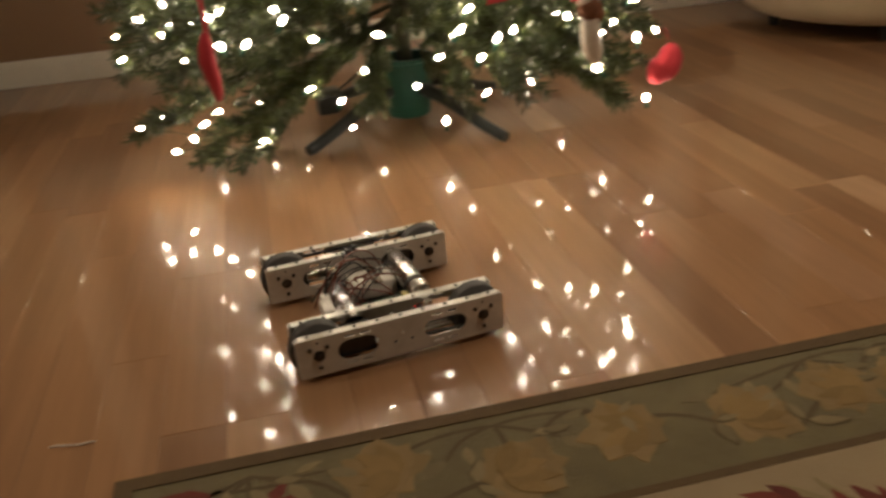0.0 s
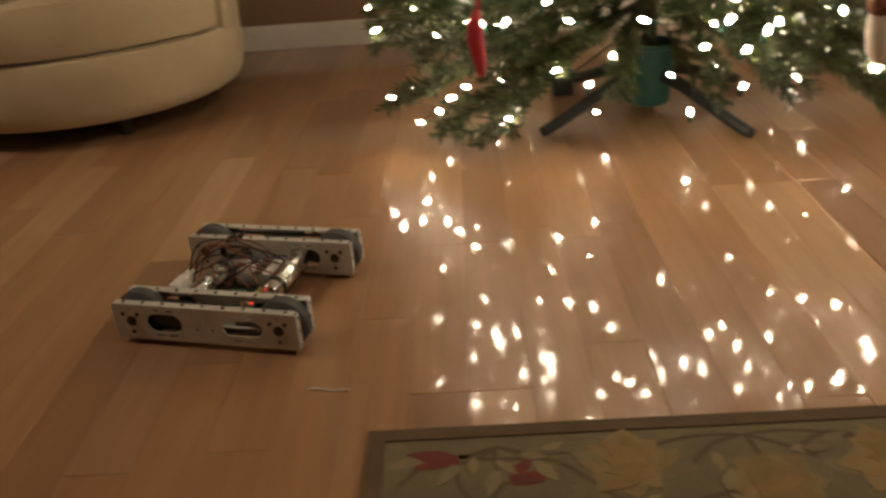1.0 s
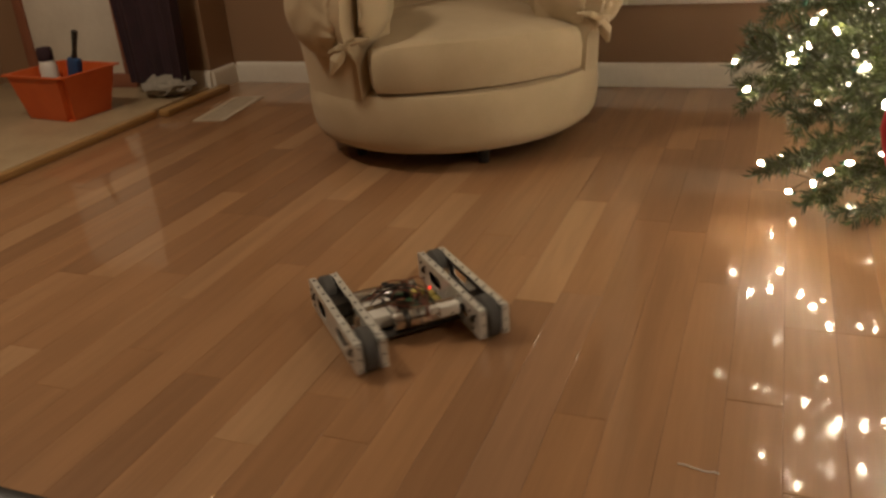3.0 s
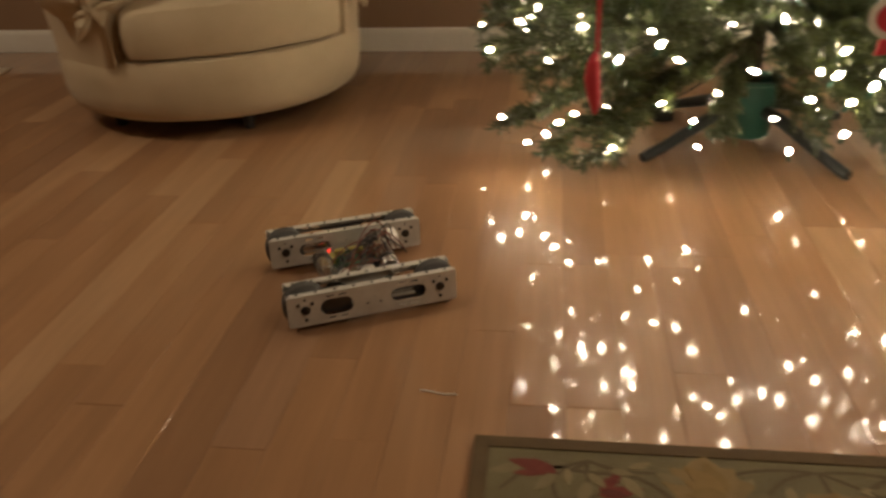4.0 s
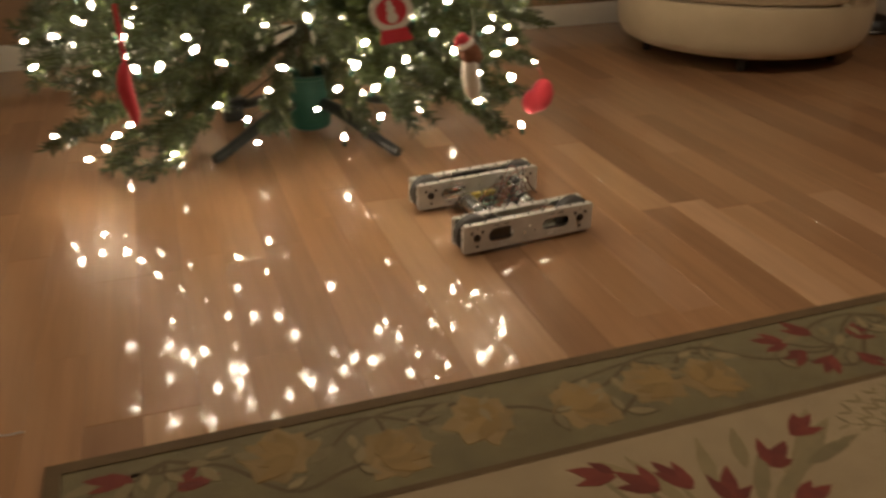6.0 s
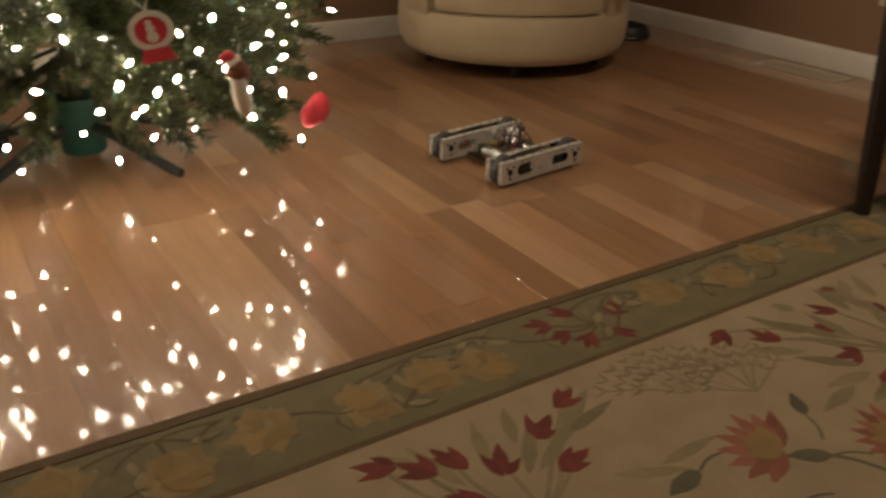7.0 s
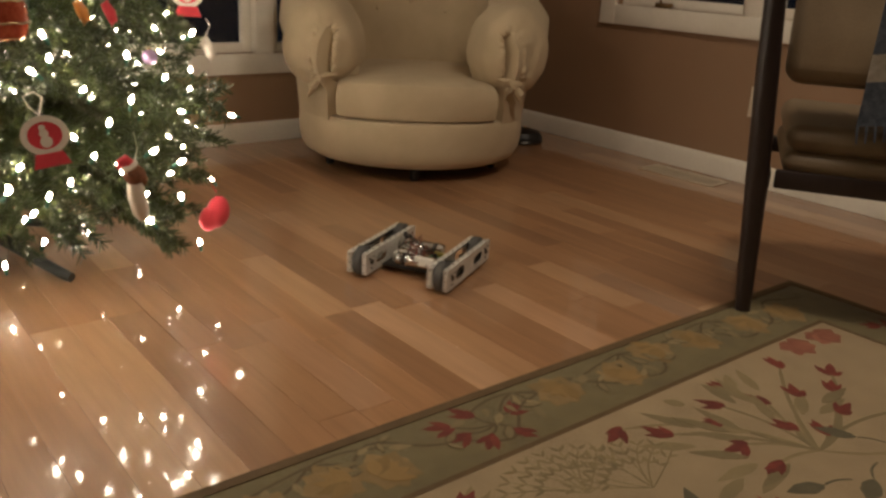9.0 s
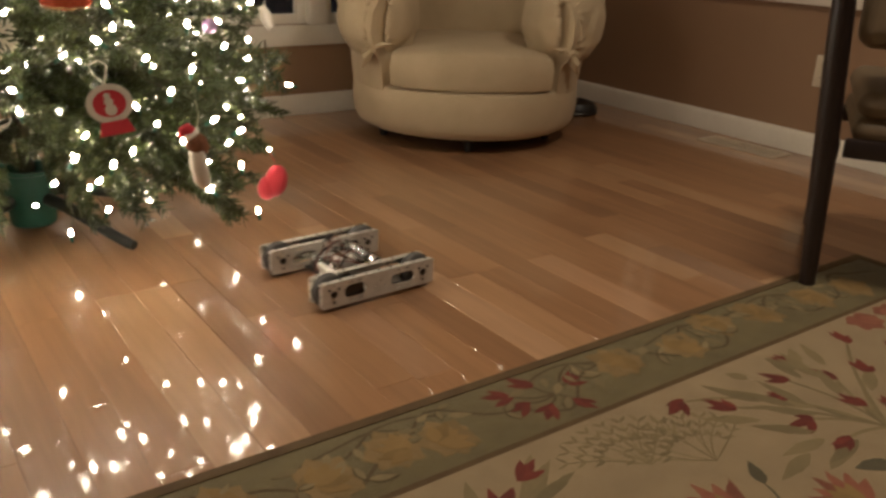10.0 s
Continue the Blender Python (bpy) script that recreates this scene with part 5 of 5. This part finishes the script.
def plate(y, face, slots, label):
    """An upright side plate with slots, axle holes and a folded lip on top and bottom."""
    bm = bmesh.new()
    z0, z1 = 0.0105, 0.0695
    r = 0.004
    out = []
    for cx, cz, a0 in ((HL - r, z0 + r, -90), (HL - r, z1 - r, 0), (-HL + r, z1 - r, 90), (-HL + r, z0 + r, 180)):
        out += [(cx + r * math.cos(radians(a0 + k * 30)), cz + r * math.sin(radians(a0 + k * 30))) for k in range(4)]
    holes = [slot(cx, 0.040, ln, h) for cx, ln, h in slots]
    holes += [ring(s * 0.120, 0.041, 0.0085) for s in (-1, 1)]
    holes += [ring(s * 0.120 + dx, 0.041 + dz, 0.0022, 8) for s in (-1, 1) for dx, dz in ((0.012, 0.012), (-0.012, 0.012), (0.0, -0.018), (0.0, 0.020))]
    holes += [ring(dx, 0.040 + dz, 0.0028, 8) for dx, dz in ((0.0, 0.006), (-0.012, -0.007), (0.012, -0.007))]
    holes += [slot(cx + dx, 0.040 + s * 0.021, 0.015, 0.0035, 4) for cx, ln, h in slots for dx in (-0.011, 0.011) for s in (-1, 1)]
    m = pose(0, y + 0.001, 0, 90, 0, 0)
    prism(bm, out, 0.002, holes, m)
    for z in (z0 + 0.001, z1 - 0.001):
        box(bm, (0, y + face * 0.0065, z), (2 * HL - 0.008, 0.012, 0.002), 0.0006, None, 1)
    for s in (-1, 1):
        box(bm, (s * (HL - 0.001), y + face * 0.006, 0.040), (0.002, 0.012, 0.055), 0.0006, None, 1)
    ob = part("side_plate", bm, PLATE, robot, label)
    bolts = bmesh.new()
    for k in range(9):
        x = -0.132 + 0.033 * k
        lathe(bolts, [(0.0028, 0.0), (0.0028, 0.0012), (0.001, 0.0018)], 8, pose(x, y + face * 0.0065, z1))
    for s in (-1, 1):
        for dz in (-0.022, 0, 0.022):
            lathe(bolts, [(0.0022, 0.0), (0.0022, 0.0008), (0.001, 0.001)], 8, pose(s * HL, y + face * 0.006, 0.040 + dz, 0, 90 * s, 0))
    tagged(part("bolts", bolts, DARK_STEEL, ob, "small dark bolts"), kind="stuff")
    for s in (-1, 1):
        hub = bmesh.new()
        lathe(hub, [(0.0075, -0.003), (0.0075, 0.003), (0.0045, 0.0035), (0.0045, 0.006), (0.001, 0.0062)], 12, pose(s * 0.120, y, 0.041, 90 if face > 0 else -90, 0, 0))
        for dx, dz in ((0.012, 0.012), (-0.012, 0.012), (0.0, -0.018)):
            lathe(hub, [(0.0032, -0.001), (0.0032, 0.003), (0.001, 0.0034)], 6, pose(s * 0.120 + dx, y, 0.041 + dz, 90 if face > 0 else -90, 0, 0))
        part("axle_bearing", hub, DARK_STEEL, ob, "dark axle bearing with nuts")
    return ob


WIDE, LONG = (-0.065, 0.058, 0.031), (0.062, 0.064, 0.026)
flip = lambda q: (-q[0], q[1], q[2])
plate(-HW, 1, (WIDE, LONG), "pale painted side plate with two slots")
plate(-HI, -1, (WIDE, LONG), "pale inner side plate")
plate(HI, 1, (flip(WIDE), flip(LONG)), "pale inner side plate")
plate(HW, -1, (flip(WIDE), flip(LONG)), "pale painted side plate with two slots")
# wheels: tyre and rim turn together
WR = 0.0395
wheels = []
for sx in (-1, 1):
    for sy in (-1, 1):
        w = new("wheel")
        w.empty_display_size = 0.02
        w.parent, w.matrix_basis = robot, pose(sx * 0.117, sy * 0.1162, WR)
        bm = bmesh.new()
        lathe(bm, [(0.023, -0.0155), (0.030, -0.0165), (0.0342, -0.0145), (WR, -0.009), (WR, 0.009), (0.0342, 0.0145), (0.030, 0.0165), (0.023, 0.0155)], 40, pose(0, 0, 0, 90, 0, 0), False)
        part("tyre", bm, RUBBER, w, "grey rubber tyre")
        bm = bmesh.new()
        lathe(bm, [(0.004, -0.013), (0.010, -0.013), (0.012, -0.008), (0.020, -0.008), (0.0225, -0.0150), (0.0235, 0.0150), (0.020, 0.008), (0.012, 0.008), (0.010, 0.013), (0.004, 0.013)], 24, pose(0, 0, 0, 90, 0, 0))
        part("rim", bm, DARK_STEEL, w, "dark grey rim")
        wheels.append((w, sx * 0.117, sy * 0.1162))
# drive belts and gears inside the side frames
for sy in (-1, 1):
    bm = bmesh.new()
    for dz in (0.016, -0.016):
        box(bm, (0, sy * 0.135, 0.043 + dz), (0.222, 0.006, 0.002))
    part("drive_belt", bm, WIRE_BLACK, robot, "black drive belt")
    bm = bmesh.new()
    box(bm, (sy * 0.065, sy * 0.1162, 0.040), (0.055, 0.042, 0.030), 0.004)
    part("gearbox", bm, DARK_STEEL, robot, "dark gearbox inside the side frame")
    bm = bmesh.new()
    box(bm, (-sy * 0.062, sy * 0.108, 0.036), (0.050, 0.022, 0.018), 0.002)
    lathe(bm, [(0.006, 0), (0.006, 0.02)], 12, pose(-sy * 0.05, sy * 0.108, 0.045))
    part("switch_block", bm, STEEL, robot, "bright metal bracket")
# assumed plate; its dark colour stands in for shade between the side frames
bm = bmesh.new()
box(bm, (0, 0, 0.0155), (0.125, 0.1745, 0.003), 0.0006)
part("shade_plate", bm, DARK_STEEL, robot, "assumed floor plate, dark for the shade between the frames")
# two motors lying across
for x, y0, y1 in ((-0.056, -0.093, 0.045), (0.060, 0.093, -0.045)):
    bm = bmesh.new()
    d = 1 if y1 > y0 else -1
    ln = abs(y1 - y0)
    lathe(bm, [(0.006, 0.0), (0.0175, 0.001), (0.0185, 0.003), (0.0185, ln * 0.42), (0.0165, ln * 0.43), (0.0165, ln * 0.46), (0.0178, ln * 0.47), (0.0178, ln - 0.005), (0.015, ln - 0.001), (0.006, ln)], 28,
          pose(x, y0, 0.041, 90 if d < 0 else -90, 0, 0))
    motor = part("motor", bm, STEEL, robot, "shiny cylindrical gear motor")
    bm = bmesh.new()
    lathe(bm, [(0.0182, ln * 0.78), (0.0186, ln * 0.785), (0.0186, ln * 0.86), (0.0182, ln * 0.865)], 28, pose(x, y0, 0.041, 90 if d < 0 else -90, 0, 0), False)
    part("motor_band", bm, DARK_STEEL, motor, "dark band")
bm = bmesh.new()
box(bm, (0.006, -0.045, 0.030), (0.070, 0.062, 0.0018), 0.0004, None, 1)
board_ = part("circuit_board", bm, PCB, robot, "green circuit board")
bm = bmesh.new()
for x, y, sx, sy, sz in ((-0.012, -0.062, 0.028, 0.012, 0.011), (0.020, -0.062, 0.020, 0.012, 0.011), (0.038, -0.04, 0.008, 0.030, 0.012)):
    box(bm, (x, y, 0.031 + sz / 2), (sx, sy, sz), 0.001)
part("terminal_block", bm, YELLOW_PLASTIC, board_, "yellow terminal blocks")
bm = bmesh.new()
for x, y, sx, sy, sz in ((0.005, -0.040, 0.016, 0.016, 0.004), (-0.016, -0.035, 0.010, 0.014, 0.008), (0.022, -0.034, 0.008, 0.008, 0.012)):
    box(bm, (x, y, 0.031 + sz / 2), (sx, sy, sz), 0.001)
part("chips", bm, BLACK, board_, "black chips and capacitors")
bm = bmesh.new()
blob(bm, (0.040, -0.068, 0.040), (0.0035, 0.0035, 0.004))
part("indicator_light", bm, LED, board_, "glowing red indicator light")
bm = bmesh.new()
box(bm, (-0.085, -0.055, 0.055), (0.018, 0.040, 0.022), 0.003, pose(0, 0, 0, 0, 0, 0))
box(bm, (-0.082, -0.030, 0.060), (0.014, 0.020, 0.014), 0.003)
part("connector", bm, CONNECTOR, robot, "white nylon connector")
bm = bmesh.new()
box(bm, (0.006, 0.045, 0.030), (0.070, 0.055, 0.026), 0.004)
part("battery_pack", bm, CONNECTOR, robot, "battery pack in pale wrap")
bm = bmesh.new()
box(bm, (0.012, 0.045, 0.044), (0.014, 0.058, 0.003), 0.001)
part("battery_strap", bm, BROWN_VINYL, robot, "brown strap over the battery")
# loose wiring in arcs
wr = random.Random(11)
for nm, mt, lb, count in (("wire", WIRE_RED, "red-brown wire", 11), ("wire", WIRE_BLACK, "black wire", 7)):
    for k in range(count):
        a = Vector((wr.uniform(-0.095, -0.02), wr.uniform(-0.06, 0.03), wr.uniform(0.035, 0.05)))
        b = Vector((wr.uniform(-0.06, 0.06), wr.uniform(-0.05, 0.075), wr.uniform(0.035, 0.055)))
        h = wr.uniform(0.048, 0.078) if k > 2 else wr.uniform(0.088, 0.122)
        if k <= 2:
            a, b = Vector((-0.098 + 0.01 * k, wr.uniform(-0.05, 0.0), 0.045)), Vector((wr.uniform(0.0, 0.05), wr.uniform(0.02, 0.075), 0.05))
        c = (a + b) / 2 + Vector((wr.uniform(-0.02, 0.02), wr.uniform(-0.02, 0.02), 0))
        pts = []
        for i in range(13):
            u = i / 12
            p = a.lerp(b, u) + (c - (a + b) / 2) * math.sin(math.pi * u)
            p.z = a.z + (b.z - a.z) * u + (h - (a.z + b.z) / 2) * math.sin(math.pi * u) ** 0.8
            p += 0.004 * Vector((math.sin(7 * u + k), math.cos(5 * u + k), 0))
            pts.append(p)
        bm = bmesh.new()
        tube(bm, pts, 0.0013, 6)
        part(nm, bm, mt, robot, lb)
bm = bmesh.new()
for k in range(4):
    box(bm, (-0.035 + 0.006 * k, 0.028 + 0.004 * k, 0.098 + 0.003 * (k % 2)), (0.006, 0.012, 0.007), 0.001)
part("plug", bm, WIRE_BLACK, robot, "small dark plugs on the wires")

# ---- oak floor, board by board ----
floor = thing("floor", pose(0, 0, 0), "glossy honey oak strip floor", "floor", kind="structure")
bm = bmesh.new()
box(bm, ((XL + XW) / 2, (YF + YW) / 2, -0.03), (XW - XL + 2 * TH, YW - YF + 2 * TH, 0.04))
part("subfloor", bm, JOINT, floor, "dark joints between the boards")
PW, X0 = 0.083, -0.3135
cache = {}


def plank_mesh(length, wood=OAK):
    key = (length, wood.name)
    if key not in cache:
        bm = bmesh.new()
        w, l, b = PW / 2 - 0.00015, length / 2 - 0.0002, 0.0006
        low = [bm.verts.new((sx * w, sy * l, -0.0095)) for sx, sy in ((-1, -1), (1, -1), (1, 1), (-1, 1))]
        mid = [bm.verts.new((sx * w, sy * l, -b)) for sx, sy in ((-1, -1), (1, -1), (1, 1), (-1, 1))]
        high = [bm.verts.new((sx * (w - b), sy * (l - b), 0.0)) for sx, sy in ((-1, -1), (1, -1), (1, 1), (-1, 1))]
        for a, c in ((low, mid), (mid, high)):
            for k in range(4):
                bm.faces.new((a[k], a[(k + 1) % 4], c[(k + 1) % 4], c[k]))
        bm.faces.new(high)
        data = bpy.data.meshes.new("plank")
        bm.to_mesh(data)
        bm.free()
        data.materials.append(wood)
        cache[key] = data
    return cache[key]


pr = random.Random(77)
PALE = [(0.64, 1.70, 1.24), (0.85, 1.66, 1.10), (1.26, 1.60, 1.10), (-0.78, 1.75, 1.12), (1.05, 2.45, 1.95)]
rest_v, rest_f = [], []
k0, k1 = math.floor((XL - X0) / PW), math.ceil((XW - X0) / PW)
for k in range(k0, k1):
    x = X0 + (k + 0.5) * PW
    y = YW + 0.05
    fixed = []
    for px, high, low in PALE:
        if abs(x - px) < PW / 2:
            fixed = [(round((y - high) * 0.45, 3), OAK), (round((y - high) * 0.55, 3), OAK), (round(high - low, 3), PALE_OAK)]
    while y > YF:
        ln, wood = fixed.pop(0) if fixed else (round(pr.choice((0.35, 0.45, 0.55, 0.7, 0.8, 0.95, 1.1)), 2), OAK)
        ln = min(ln, round(y - YF + 0.05, 3))
        c = y - ln / 2
        tilt = pose(x, c, -0.0003, pr.uniform(-0.04, 0.04), pr.uniform(-0.12, 0.12), 0)
        if y > 1.05 and x > -2.75 and x < XW - 0.0:
            ob = new("plank", plank_mesh(ln, wood))
            ob.parent, ob.matrix_basis = floor, tilt
        else:
            src = plank_mesh(ln)
            o = len(rest_v)
            rest_v += [tuple(tilt @ v.co) for v in src.vertices]
            rest_f += [tuple(o + i for i in p.vertices) for p in src.polygons]
        y -= ln
data = bpy.data.meshes.new("floor_boards")
data.from_pydata(rest_v, [], rest_f)
data.materials.append(OAK)
ob = new("floor_boards", data)
ob.parent = floor
tagged(ob, "oak boards under the rug and behind", kind="stuff")

# ---- movement ----
ROBOT_ROWS = [
    (0, -0.081, 1.461, 7), (0.1, -0.135, 1.456, 4), (0.2, -0.193, 1.455, 0.9), (0.3, -0.253, 1.455, -2.2),
    (0.4, -0.316, 1.457, -5.1), (0.5, -0.376, 1.46, -7.9), (0.6, -0.432, 1.473, -11.1), (0.7, -0.491, 1.488, -12.8),
    (0.8, -0.549, 1.501, -13.1), (0.9, -0.609, 1.517, -13.1), (1, -0.669, 1.53, -13.2), (1.1, -0.726, 1.538, -11.9),
    (1.2, -0.78, 1.547, -10.5), (1.3, -0.83, 1.554, -9.5), (1.4, -0.878, 1.566, -8), (1.5, -0.924, 1.581, -6.6),
    (1.6, -0.972, 1.597, -4.8), (1.7, -1.021, 1.609, -3.1), (1.9, -1.133, 1.609, 9.7), (2, -1.16, 1.583, 19.1),
    (2.1, -1.175, 1.566, 32.9), (2.2, -1.181, 1.564, 50.8), (2.5, -1.153, 1.559, 83.7), (2.8, -1.106, 1.559, 113.8),
    (3.05, -1.058, 1.562, 141.1), (3.3, -1.01, 1.571, 165.9), (3.4, -0.959, 1.56, 171.8), (3.5, -0.904, 1.552, 177.6),
    (3.6, -0.864, 1.547, 186.2), (3.7, -0.835, 1.548, 194), (3.8, -0.802, 1.562, 200.1), (3.9, -0.759, 1.587, 204.2),
    (4, -0.703, 1.608, 204.7), (4.1, -0.647, 1.628, 202.2), (4.2, -0.594, 1.647, 199.8), (4.3, -0.544, 1.663, 195.4),
    (4.4, -0.493, 1.675, 189.4), (4.5, -0.444, 1.687, 184.2), (4.6, -0.394, 1.691, 180.3), (4.7, -0.342, 1.69, 177.7),
    (4.8, -0.29, 1.686, 176.5), (4.9, -0.242, 1.682, 177.1), (5, -0.198, 1.68, 179.5), (5.1, -0.153, 1.679, 181.8),
    (5.2, -0.1, 1.678, 183.4), (5.3, -0.041, 1.679, 184.5), (5.4, 0.022, 1.685, 184.1), (5.5, 0.088, 1.693, 183.8),
    (5.6, 0.156, 1.702, 184.3), (5.7, 0.229, 1.705, 183.8), (6.8, 1.012, 1.812, 191.7), (6.9, 1.087, 1.829, 189.8),
    (7, 1.143, 1.843, 187.6), (7.1, 1.187, 1.849, 179.7), (7.2, 1.225, 1.842, 165.2), (7.3, 1.249, 1.84, 150.2),
    (7.4, 1.261, 1.843, 135), (7.5, 1.269, 1.844, 116.9), (7.6, 1.269, 1.838, 97.6), (7.7, 1.263, 1.834, 77.5),
    (7.8, 1.265, 1.834, 58.3), (7.9, 1.267, 1.834, 38.7), (8, 1.261, 1.841, 19.5), (8.1, 1.253, 1.853, 2.1),
    (8.2, 1.243, 1.859, -10), (8.3, 1.225, 1.857, -11.1), (8.4, 1.211, 1.849, -4.3), (8.5, 1.204, 1.848, 11.5),
    (8.6, 1.204, 1.852, 32.1), (8.7, 1.204, 1.848, 44.5), (8.8, 1.197, 1.833, 43.5), (8.9, 1.183, 1.814, 37.1),
    (9, 1.156, 1.791, 28.2), (9.1, 1.125, 1.773, 19.7), (9.2, 1.1, 1.764, 13.4), (9.3, 1.073, 1.756, 8.4),
    (9.4, 1.046, 1.75, 3.6), (9.5, 1.019, 1.748, 0.5), (9.6, 0.98, 1.742, -0.2), (9.7, 0.927, 1.74, 0.6),
    (9.8, 0.866, 1.744, 0.3), (10, 0.719, 1.729, 2.9),
]


def robot_at(t):
    for a, b in zip(ROBOT_ROWS, ROBOT_ROWS[1:]):
        if a[0] <= t <= b[0]:
            u = (t - a[0]) / (b[0] - a[0])
            return [p + (q - p) * u for p, q in zip(a[1:], b[1:])]
    return list(ROBOT_ROWS[-1][1:])


def motions():
    walk(robot, [(t, pose(x, y, 0, 0, 0, turn)) for t, x, y, turn in ROBOT_ROWS])
    # each wheel rolls by the way that its side of the robot goes
    times = [k / 15 for k in range(151)]
    for w, wx, wy in wheels:
        angle, rows = 0.0, [(0.0, pose(wx, wy, WR))]
        for a, b in zip(times, times[1:]):
            xa, ya, ta = robot_at(a)
            xb, yb, tb = robot_at(b)
            h = radians((ta + tb) / 2)
            go = (xb - xa) * math.cos(h) + (yb - ya) * math.sin(h) - radians(tb - ta) * wy
            angle += max(-75, min(75, math.degrees(go / WR)))
            rows.append((b, pose(wx, wy, WR, 0, angle % 360, 0)))
        walk(w, rows)


motions()
